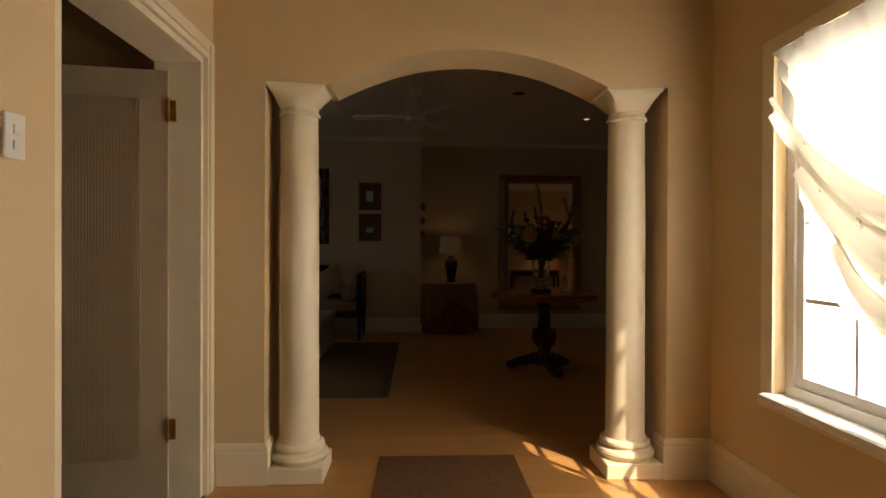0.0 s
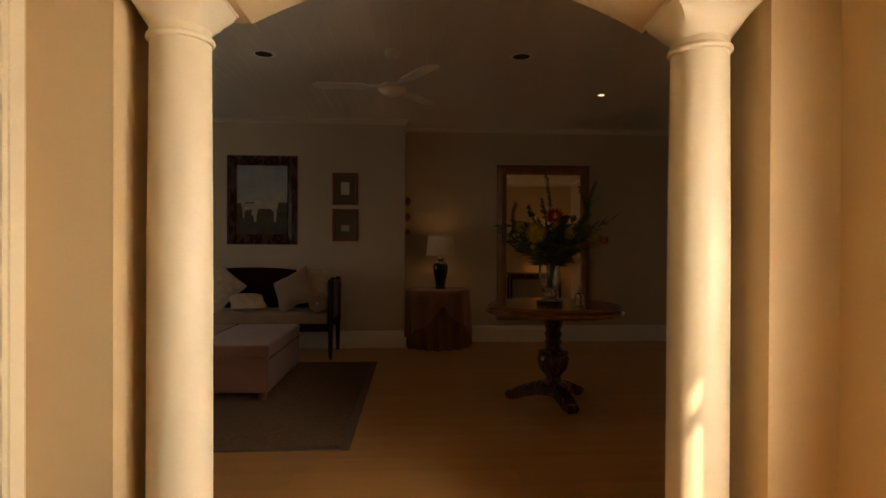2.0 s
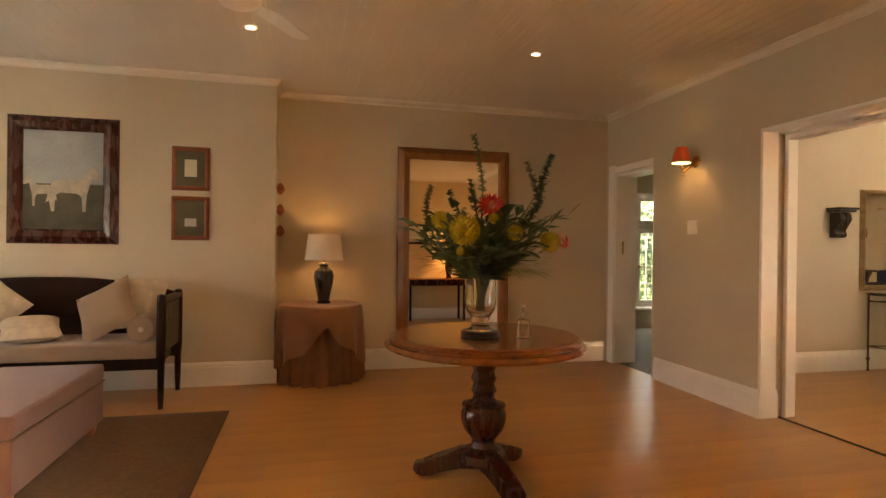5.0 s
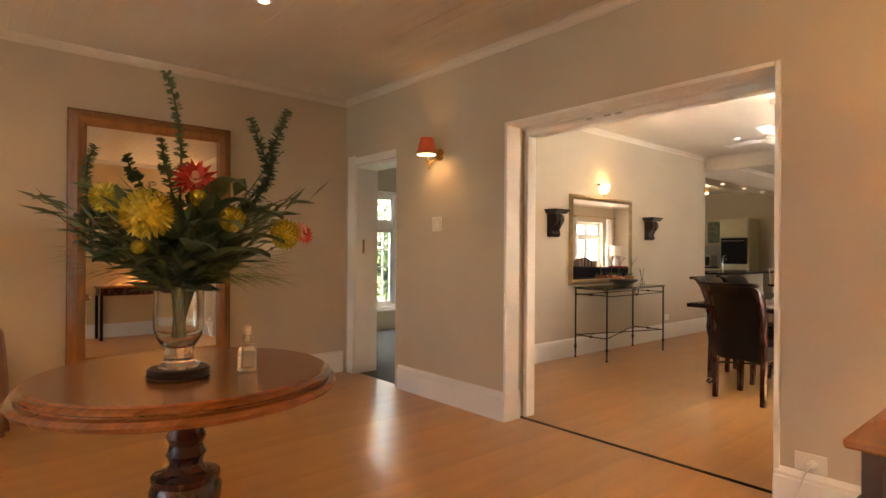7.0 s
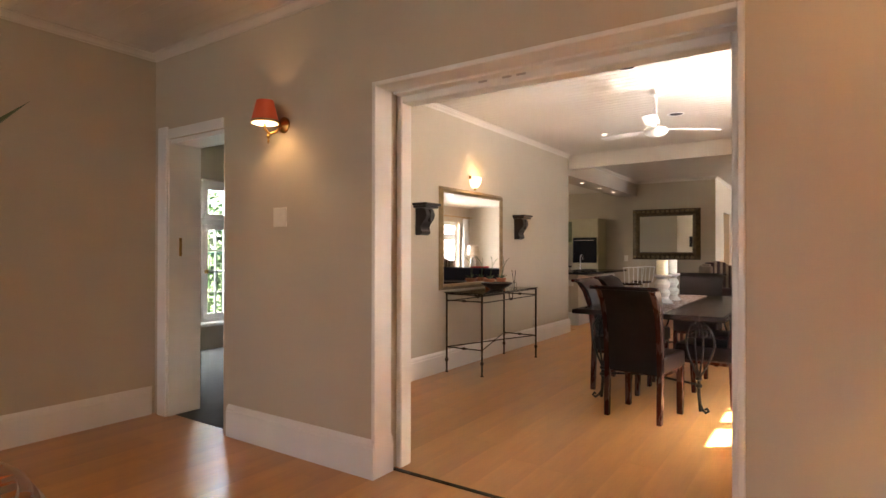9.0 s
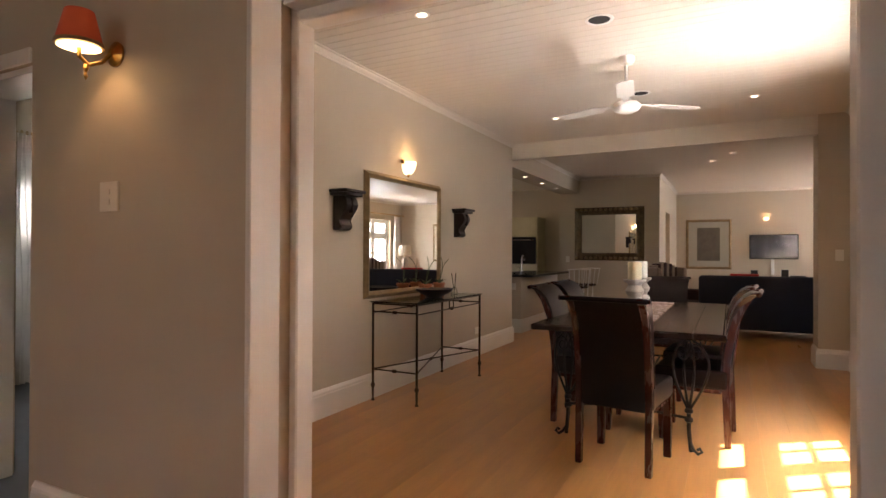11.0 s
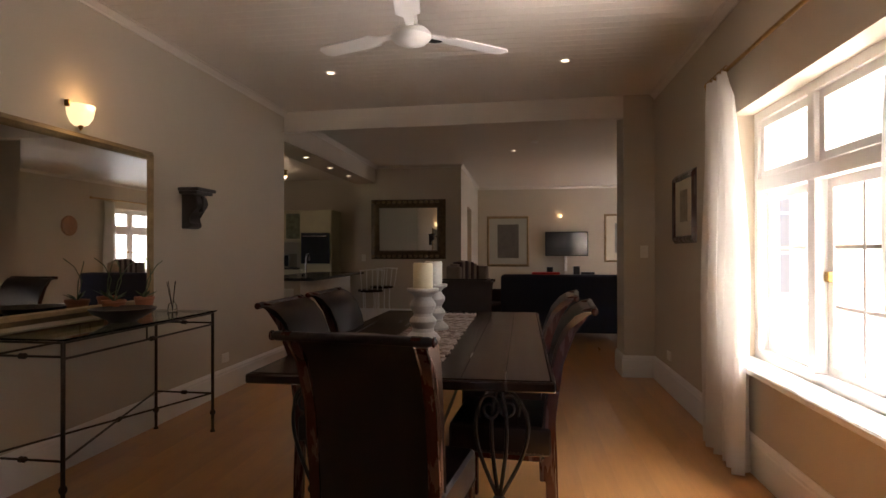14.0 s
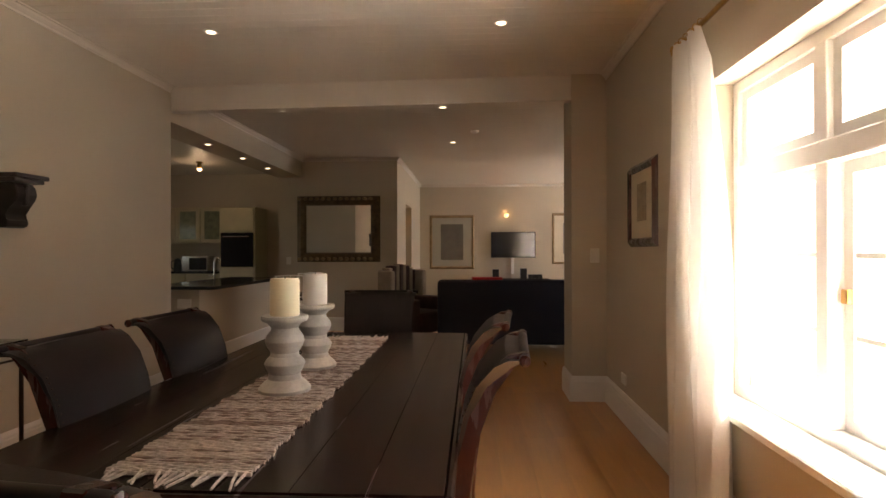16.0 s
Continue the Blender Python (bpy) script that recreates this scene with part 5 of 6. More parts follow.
def daybed():
    d = thing("daybed", pose(-1.74, 7.52, 0), "dark wood framed daybed with oatmeal upholstery", "sofa")
    out = [(-0.98, 0.42)]
    for i in range(21):
        x = -0.98 + 1.96 * i / 20
        out.append((x, 0.84 + 0.13 * (1 - abs(x / 0.98) ** 2.4)))
    out.append((0.98, 0.42))
    part("backrest", moved(prism(out, 0.25, 0.30, bevel=0.006), Matrix()), EBONY, d)
    for s in (-1, 1):
        arm = part("arm", boxes((s * 0.99 - 0.025, s * 0.99 + 0.025, -0.30, 0.30, 0.80, 0.845), (s * 0.985 - 0.018, s * 0.985 + 0.018, -0.27, 0.27, 0.42, 0.80), bevel=0.006), EBONY, d)
        for y in (-0.30, 0.28):
            part("leg", moved(lathe([(0.018, 0), (0.024, 0.12), (0.028, 0.34), (0.034, 0.38), (0.034, 0.82), (0.030, 0.86), (0.001, 0.87)], 12), Matrix.Translation((s * 0.985, y, 0))), EBONY, d, smooth=True)
    part("seat_rail", boxes((-0.97, 0.97, -0.31, -0.27, 0.30, 0.385), (-0.97, 0.97, 0.24, 0.29, 0.30, 0.42), bevel=0.004), EBONY, d)
    part("slat_base", box(-0.96, 0.96, -0.27, 0.24, 0.33, 0.37), EBONY, d)
    part("seat_cushion", soft_box(-0.955, 0.955, -0.31, 0.245, 0.373, 0.505, 0.035), SOFACLOTH, d, "oatmeal seat cushion", smooth=True)
    for s, lab in ((-1, ""), (1, "")):
        b = thing("bolster", pose(-1.74 + s * 0.845, 7.21, 0.605), "round oatmeal bolster cushion on the daybed", "cushion", group="bolsters of the daybed")
        part("roll", moved(lathe([(0.001, 0), (0.085, 0.004), (0.098, 0.02), (0.1, 0.25), (0.098, 0.50), (0.085, 0.516), (0.001, 0.52)], 28), pose(0, 0, 0, -90, 0, 0)), SOFACLOTH, b, smooth=True)
        part("button", moved(lathe([(0.02, 0), (0.016, 0.008), (0.001, 0.01)], 12), pose(0, 0.001, 0, 90, 0, 0)), CUSHION, b)


daybed()


def cushion(x, y, z, rx, ry, rz, w, material, label):
    c = thing("cushion", pose(x, y, z, rx, ry, rz), label, "cushion", group="scatter cushions")
    part("cover", pillow(w, w, 0.15), material, c, smooth=True)


cushion(-2.08, 7.55, 0.74, 62, 42, 0, 0.46, CUSHION, "cream floral cushion propped on its corner")
cushion(-1.70, 7.42, 0.53, 16, 0, 25, 0.38, CUSHION, "cream floral cushion lying flat")
cushion(-1.17, 7.50, 0.70, 58, -28, -8, 0.44, SOFACLOTH, "oatmeal cushion leaning on the back")
cushion(-1.00, 7.62, 0.74, 66, 0, -12, 0.44, CUSHION, "cream floral cushion against the arm")


def ottoman(x):
    o = thing("ottoman", pose(x, 6.12, 0.012), "long upholstered terracotta ottoman on short feet", "ottoman", group="pair of ottomans")
    part("body", soft_box(-0.295, 0.295, -0.60, 0.60, 0.07, 0.33, 0.015), OTTOCLOTH, o)
    part("pad", soft_box(-0.30, 0.30, -0.605, 0.605, 0.335, 0.445, 0.03), OTTOCLOTH, o, smooth=True)
    part("piping", boxes((-0.302, 0.302, -0.607, -0.599, 0.328, 0.338), (-0.302, 0.302, 0.599, 0.607, 0.328, 0.338), (-0.303, -0.297, -0.6, 0.6, 0.328, 0.338), (0.297, 0.303, -0.6, 0.6, 0.328, 0.338)), TABLECLOTH2, o)
    for sx in (-0.24, 0.24):
        for y in (-0.53, 0.53):
            part("foot", moved(lathe([(0.022, 0), (0.034, 0.03), (0.036, 0.07)], 16), Matrix.Translation((sx, y, 0))), REDWOOD, o, smooth=True)


ottoman(-1.28)
ottoman(-1.89)


def rug():
    r = thing("rug", pose(0, 0, 0), "large woven sisal rug with a plain border", "rug")
    bm = bmesh.new()
    ny = 260
    x0, x1, y0, y1 = -2.86, -0.30, 4.56, 6.98
    low = []
    for k in range(ny * 2 + 1):
        y = y0 + (y1 - y0) * k / (ny * 2)
        z = 0.011 if k % 2 else 0.007
        low.append((bm.verts.new((x0, y, z)), bm.verts.new((x1, y, z))))
    for a, b in zip(low, low[1:]):
        bm.faces.new((a[0], a[1], b[1], b[0]))
    part("weave", bm, RUG, r)
    for b in ((-2.92, -2.86, 4.5, 7.04), (-0.30, -0.24, 4.5, 7.04), (-2.86, -0.30, 4.5, 4.56), (-2.86, -0.30, 6.98, 7.04)):
        part("border", box(b[0], b[1], b[2], b[3], 0.0, 0.012, bevel=0.003), mat("rug_border_cloth", (0.10, 0.06, 0.035), 0.95, fine=200, bump=0.3), r)


rug()
em = thing("entry_mat", pose(0.28, 2.55, 0), "dark brown coir runner on the entry floor", "rug")
part("weave", box(-0.50, 0.28, -1.1, 0.69, 0.0, 0.008, bevel=0.003), mat("dark_coir", (0.13, 0.052, 0.014), 0.95, var=0.35, scale=40, fine=300, bump=0.6), em)


# ---- dining room furniture ----
def iron_console():
    c = thing("console_table", pose(0, 0, 0), "wrought-iron console table with a glass top", "console table")
    x0, x1, y0, y1 = 6.09, 7.345, 6.86, 7.28
    for x in (x0, x1):
        for y in (y0, y1):
            leg = part("leg", moved(lathe([(0.016, 0), (0.016, 0.008), (0.009, 0.02), (0.010, 0.06), (0.010, 0.81)], 10), Matrix.Translation((x, y, 0))), IRON, c, smooth=True)
            part("knuckle", moved(lathe([(0.010, 0.11), (0.017, 0.12), (0.019, 0.13), (0.017, 0.14), (0.010, 0.15)], 12), Matrix.Translation((x, y, 0))), IRON, leg, smooth=True)

    def bar(a, b, knot=True):
        p = part("stretcher", tube([a, b], 0.006, 8), IRON, c)
        if knot:
            m = (Vector(a) + Vector(b)) / 2
            d = (Vector(b) - Vector(a)).to_track_quat("Z", "Y").to_matrix().to_4x4()
            part("knot", moved(lathe([(0.006, -0.022), (0.014, -0.014), (0.014, -0.004), (0.010, 0), (0.014, 0.004), (0.014, 0.014), (0.006, 0.022)], 10), Matrix.Translation(m) @ d), IRON, p, smooth=True)
    for y in (y0, y1):
        bar((x0, y, 0.805), (x1, y, 0.805), False)
        bar((x0, y, 0.73), (x1, y, 0.73))
        for x in (x0 + 0.58, x0 + 0.66):
            part("strut", tube([(x, y, 0.73), (x, y, 0.805)], 0.005, 6), IRON, c)
    for x in (x0, x1):
        bar((x, y0, 0.805), (x, y1, 0.805), False)
        bar((x, y0, 0.74), (x, y1, 0.74))
        bar((x, y0, 0.26), (x, y1, 0.26))
    bar((x0, y0, 0.26), (x1, y1, 0.26))
    bar((x0, y1, 0.262), (x1, y0, 0.262), False)
    part("glass_top", box(x0 - 0.02, x1 + 0.02, y0 - 0.02, y1 + 0.02, 0.815, 0.824, bevel=0.002), TABLEGLASS, c, "clear glass top")


iron_console()
bowl = thing("wooden_bowl", pose(6.70, 7.03, 0.8245), "shallow dark wooden bowl on the glass", "bowl")
part("dish", lathe([(0.001, 0), (0.07, 0), (0.08, 0.012), (0.16, 0.055), (0.175, 0.078), (0.168, 0.08), (0.15, 0.06), (0.07, 0.022), (0.001, 0.02)], 40), BLACKWOOD, bowl, smooth=True)
for k, (x, y, s) in enumerate(((6.84, 7.20, 1.0), (7.10, 7.19, 0.9))):
    p = thing("orchid_pot", pose(x, y, 0.8245), "terracotta pot with a few bare orchid stems", "plant pot", group="orchid pots")
    part("pot", lathe([(0.001, 0), (0.045 * s, 0), (0.062 * s, 0.09), (0.068 * s, 0.095), (0.066 * s, 0.11), (0.056 * s, 0.11), (0.05 * s, 0.09), (0.001, 0.088)], 28), TERRA, p, smooth=True)
    rng = random.Random(k)
    bm = bmesh.new()
    for i in range(4):
        a = i * 1.6 + k
        leaf(bm, (0, 0, 0.10), (0.09 * math.cos(a), 0.06 * math.sin(a) - 0.02, 0.12 + 0.02 * rng.random()), 0.03, -0.01)
    part("leaves", bm, STEM, p)
    for i in range(2):
        part("stem", tube([(0, 0, 0.1), (0.02 + 0.03 * i, -0.01, 0.22), (0.07 * (1 - i) + 0.01, -0.03, 0.31), (0.11 - 0.16 * i, -0.05, 0.34 + 0.02 * i)], 0.003, 5), STEM, p)
rd = thing("reed_diffuser", pose(7.26, 7.10, 0.8245), "small glass reed diffuser with dark sticks", "diffuser")
part("bottle", lathe([(0.001, 0), (0.03, 0), (0.032, 0.01), (0.026, 0.045), (0.012, 0.06), (0.012, 0.075), (0.009, 0.075), (0.009, 0.06), (0.022, 0.042), (0.027, 0.012), (0.001, 0.006)], 20), GLASS, rd, smooth=True)
for a in (0.3, 1.6, 2.8, 4.4):
    part("reed", tube([(0, 0, 0.012), (0.05 * math.cos(a), 0.03 * math.sin(a), 0.20)], 0.0022, 5), EBONY, rd)

TX0, TX1, TY0, TY1, TZ = 5.82, 8.10, 4.67, 5.80, 0.76


def dining_table():
    t = thing("dining_table", pose(0, 0, 0), "long dark-stained plank dining table on iron scroll trestles", "table")
    n = 7
    w = (TY1 - TY0) / n
    for i in range(n):
        part("plank", box(TX0, TX1, TY0 + i * w + 0.0004, TY0 + (i + 1) * w - 0.0004, TZ - 0.035, TZ, bevel=0.0012), EBONY, t)
    part("edge_moulding", boxes((TX0 - 0.02, TX0, TY0 - 0.02, TY1 + 0.02, TZ - 0.04, TZ - 0.003), (TX1, TX1 + 0.02, TY0 - 0.02, TY1 + 0.02, TZ - 0.04, TZ - 0.003), (TX0, TX1, TY0 - 0.02, TY0, TZ - 0.04, TZ - 0.003), (TX0, TX1, TY1, TY1 + 0.02, TZ - 0.04, TZ - 0.003), bevel=0.006), EBONY, t)
    for x in (5.97, 7.95):
        tr = part("trestle", boxes((x - 0.03, x + 0.03, TY0 + 0.06, TY1 - 0.06, TZ - 0.055, TZ - 0.037)), BLACKIRON, t)
        for s in (-1, 1):
            yc = 5.235 + s * 0.375
            for k, (start, bulge) in enumerate(((-0.02, -0.10), (0.0, -0.03), (0.0, 0.03), (0.02, 0.08))):
                pts = []
                for i in range(22):
                    v = i / 21
                    pts.append((x + 0.010 * (k - 1.5) * (1 - v), yc + start * (1 - v) + bulge * math.sin(math.pi * v ** 0.72), 0.70 - 0.44 * v))
                part("scroll_bar", tube(pts, 0.0075, 7, None, 0.0085), BLACKIRON, tr, smooth=True)
            for q, side in ((-0.035, 1), (0.035, -1)):
                coil = [(x + 0.012 * side, yc + q + side * (0.012 + 0.034 * a / 10) * math.cos(a), 0.615 + (0.012 + 0.05 * a / 10) * math.sin(a)) for a in [0.4 * n for n in range(26)]]
                part("scroll", tube(coil, 0.006, 6), BLACKIRON, tr, smooth=True)
            for q in (-0.03, 0.03):
                part("strap", boxes((x - 0.008, x + 0.008, yc + q - 0.006, yc + q + 0.006, 0.68, TZ - 0.054)), BLACKIRON, tr)
            for z in (0.245, 0.19):
                part("collar", moved(lathe([(0.012, 0), (0.024, 0.008), (0.026, 0.018), (0.022, 0.028), (0.012, 0.034)], 14), Matrix.Translation((x, yc, z))), BLACKIRON, tr, smooth=True)
            part("post", tube([(x, yc, 0.27), (x, yc, 0.15), (x, yc + s * 0.006, 0.08), (x, yc + s * 0.012, 0.012)], 0.013, 10), BLACKIRON, tr, smooth=True)
            ft = [(x, yc + s * 0.012, 0.06), (x - 0.02, yc + s * 0.03, 0.03), (x - 0.03, yc + s * 0.055, 0.012), (x - 0.035, yc + s * 0.075, 0.03), (x - 0.03, yc + s * 0.062, 0.048), (x - 0.028, yc + s * 0.05, 0.036)]
            part("foot_scroll", tube(ft, 0.010, 8), BLACKIRON, tr, smooth=True)
        part("cross_bar", tube([(x, 4.86, 0.215), (x, 5.235, 0.25), (x, 5.61, 0.215)], 0.009, 8), BLACKIRON, t, smooth=True)
    part("stretcher", tube([(5.97, 5.235, 0.25), (6.96, 5.235, 0.20), (7.95, 5.235, 0.25)], 0.011, 8), BLACKIRON, t, smooth=True)


dining_table()


def dining_chair():
    c = thing("dining_chair", pose(0, 0, 0), "dark leather dining chair with a scrolled mahogany back", "chair", "chairs round the dining table")
    for s in (-1, 1):
        out = [(-0.185, 0), (-0.225, 0), (-0.220, 0.20), (-0.212, 0.42), (-0.222, 0.55), (-0.245, 0.75), (-0.295, 0.885), (-0.345, 0.955), (-0.392, 0.978), (-0.384, 0.994), (-0.335, 0.984), (-0.292, 0.955), (-0.250, 0.885), (-0.200, 0.75), (-0.178, 0.55), (-0.170, 0.42), (-0.178, 0.20)]
        m = pose(s * 0.20, 0, 0, 0, 0, 90)
        part("back_post", moved(prism([(x, z) for x, z in out], -0.018, 0.018, bevel=0.004), m), DARKMAHOG, c)
        out = [(0.17, 0.0), (0.205, 0.0), (0.215, 0.20), (0.22, 0.40), (0.165, 0.40), (0.172, 0.2)]
        part("front_leg", moved(prism(out, -0.022, 0.022, bevel=0.004), pose(s * 0.205, 0, 0, 0, 0, 90)), DARKMAHOG, c)
    # upholstered back follows the posts' curve and rolls over at the top
    bm = bmesh.new()
    spine = [(-0.188, 0.35), (-0.190, 0.46), (-0.200, 0.56), (-0.218, 0.70), (-0.245, 0.82), (-0.278, 0.90), (-0.325, 0.955), (-0.362, 0.975)]
    rows = []
    for k, (y, z) in enumerate(spine):
        w = 0.180 + 0.057 * (k / 7) ** 2
        crown = 0.012
        row = []
        for i in range(9):
            u = i / 8 * 2 - 1
            wide = 0.222 + 0.026 * (k / 7) ** 3
            row.append(((u * wide, y + 0.030 + crown * (1 - u * u), z + 0.012 * (1 - u * u) * (k / 7)), (u * w, y - 0.016, z)))
        rows.append(row)
    fr = [[bm.verts.new(p[0]) for p in r] for r in rows]
    bk = [[bm.verts.new(p[1]) for p in r] for r in rows]
    for g in (fr, bk):
        for a, b in zip(g, g[1:]):
            for i in range(8):
                bm.faces.new((a[i], a[i + 1], b[i + 1], b[i]))
    for g1, g2 in ((fr[0], bk[0]), (fr[-1], bk[-1]), ([r[0] for r in fr], [r[0] for r in bk]), ([r[-1] for r in fr], [r[-1] for r in bk])):
        for i in range(len(g1) - 1):
            bm.faces.new((g1[i], g1[i + 1], g2[i + 1], g2[i]))
    part("backrest", bm, LEATHER, c, "dark leather back panel", smooth=True)
    bm = lathe([(0.001, -0.25), (0.010, -0.248), (0.015, -0.235), (0.014, -0.1), (0.0135, 0), (0.014, 0.1), (0.015, 0.235), (0.010, 0.248), (0.001, 0.25)], 16)
    roll = part("top_roll", moved(bm, pose(0, -0.376, 0.977, 0, 90, 0)), LEATHER, c, smooth=True)
    for s in (-1, 1):
        part("scroll_end", moved(lathe([(0.001, 0), (0.015, 0), (0.015, 0.005), (0.008, 0.008), (0.001, 0.008)], 16), pose(s * 0.248, -0.376, 0.977, 0, s * 90, 0)), DARKMAHOG, roll)
    part("seat", soft_box(-0.228, 0.228, -0.205, 0.238, 0.358, 0.488, 0.03), LEATHER, c, "padded dark leather seat", smooth=True)
    part("seat_rail", boxes((-0.212, 0.212, -0.165, 0.225, 0.335, 0.362), bevel=0.004), DARKMAHOG, c)
    bm = bmesh.new()
    for i in range(27):
        x = -0.215 + 0.43 * i / 26
        for y, sgn in ((0.2365, 1), (-0.0, 0)):
            if sgn:
                bmesh.ops.create_icosphere(bm, subdivisions=1, radius=0.0035, matrix=Matrix.Translation((x, y + 0.002, 0.375)))
    for s in (-1, 1):
        for i in range(24):
            bmesh.ops.create_icosphere(bm, subdivisions=1, radius=0.0035, matrix=Matrix.Translation((s * 0.228, -0.165 + 0.39 * i / 23, 0.375)))
    for (y, z), k in zip(spine[2:7], range(2, 7)):
        y2, z2 = spine[k + 1]
        for n in range(5 if k < 5 else 3):
            v = n / (5 if k < 5 else 3)
            for s in (-1, 1):
                bmesh.ops.create_icosphere(bm, subdivisions=1, radius=0.003, matrix=Matrix.Translation((s * (0.210 + 0.024 * ((k + v) / 7) ** 3), y + (y2 - y) * v + 0.0325, z + (z2 - z) * v)))
    part("nailheads", bm, IRON, c, "row of small dark bronze nailheads")["kind"] = "stuff"
    return c


chair = dining_chair()
seats = [(5.69, 5.20, -98), (6.43, 5.58, 180), (7.05, 5.585, 178), (6.40, 4.835, -4), (7.04, 4.845, -5), (8.16, 5.24, 92)]
chair.matrix_basis = pose(seats[0][0], seats[0][1], 0, 0, 0, seats[0][2])
for x, y, r in seats[1:]:
    copy_thing(chair, pose(x, y, 0, 0, 0, r))


def runner():
    r = thing("table_runner", pose(6.88, 5.27, TZ + 0.001), "grey and cream rag-woven table runner with fringes", "table runner")
    rng = random.Random(7)
    cols = [mat("runner_light", (0.50, 0.42, 0.36), 0.95, var=0.5, scale=70, fine=200, bump=0.5), mat("runner_dark", (0.25, 0.18, 0.15), 0.95, var=0.5, scale=70, fine=200, bump=0.5)]
    bms = [bmesh.new(), bmesh.new()]
    n = 190
    for k in range(n):
        x = -0.985 + 1.97 * k / n
        e = 0.006 * math.sin(k * 0.45) + rng.uniform(-0.004, 0.004)
        pts = [(x + 0.0035 * math.sin(j * 0.9 + k), -0.168 + e + 0.336 * j / 14, 0.0035 + 0.0018 * math.sin(j * 2.2 + k * 3.14)) for j in range(15)]
        tube(pts, 0.0052, 5, bms[0 if rng.random() < 0.62 else 1])
    part("weft_light", bms[0], cols[0], r, "cream rag weft")["kind"] = "stuff"
    part("weft_dark", bms[1], cols[1], r, "brown rag weft")["kind"] = "stuff"
    bm = bmesh.new()
    for s in (-1, 1):
        for i in range(15):
            y = -0.155 + 0.31 * i / 14
            L = rng.uniform(0.05, 0.085)
            q = rng.uniform(-0.03, 0.03)
            tube([(s * 0.975, y, 0.005), (s * (0.985 + L * 0.5), y + q * 0.5, 0.006), (s * (0.985 + L), y + q, 0.004)], 0.0045, 5, bm, 0.003)
    part("fringe", bm, cols[0], r, "knotted cream fringe")["kind"] = "stuff"


runner()


def candlestick(x, y, wax, lab):
    c = thing("candlestick", pose(x, y, TZ + 0.0105), lab, "candlestick", "pair of candlesticks")
    part("turned_base", lathe([(0.001, 0.000), (0.088, 0.000), (0.09, 0.011), (0.078, 0.026), (0.058, 0.044), (0.054, 0.062), (0.066, 0.084), (0.070, 0.097), (0.064, 0.110), (0.050, 0.123), (0.048, 0.136), (0.062, 0.158), (0.068, 0.176), (0.062, 0.195), (0.048, 0.211), (0.046, 0.222), (0.060, 0.238), (0.078, 0.246), (0.082, 0.255), (0.080, 0.264), (0.001, 0.264)], 40), WHITECER, c, smooth=True)
    k = thing("pillar_candle", pose(x, y, TZ + 0.275), "thick ivory pillar candle, burnt at the top" if wax is WAX else "thick white pillar candle", "candle", "pair of candles")
    part("wax", lathe([(0.001, 0), (0.050, 0), (0.051, 0.004), (0.0505, 0.124), (0.047, 0.13), (0.038, 0.122), (0.001, 0.116)], 32, wave=lambda a, r, z: r), wax, k, smooth=True)
    part("wick", tube([(0, 0, 0.115), (0.002, 0, 0.128), (0.006, 0, 0.134)], 0.0015, 5), BLACK, k)


candlestick(6.62, 5.275, WAX, "chunky white-washed turned candlestick")
candlestick(7.03, 5.285, WAX2, "chunky white-washed turned candlestick")


def bench():
    b = thing("side_chest", pose(4.60, 3.83, 0), "low dark wooden bench under the window", "bench")
    part("top", box(-0.50, 0.50, -0.20, 0.19, 0.555, 0.60, bevel=0.018, seg=3), EBONY, b)
    part("apron", box(-0.46, 0.46, -0.17, 0.16, 0.46, 0.553), EBONY, b)
    for x in (-0.44, 0.44):
        for y in (-0.15, 0.14):
            part("leg", box(x - 0.03, x + 0.03, y - 0.03, y + 0.03, 0, 0.46, bevel=0.004), EBONY, b)


bench()


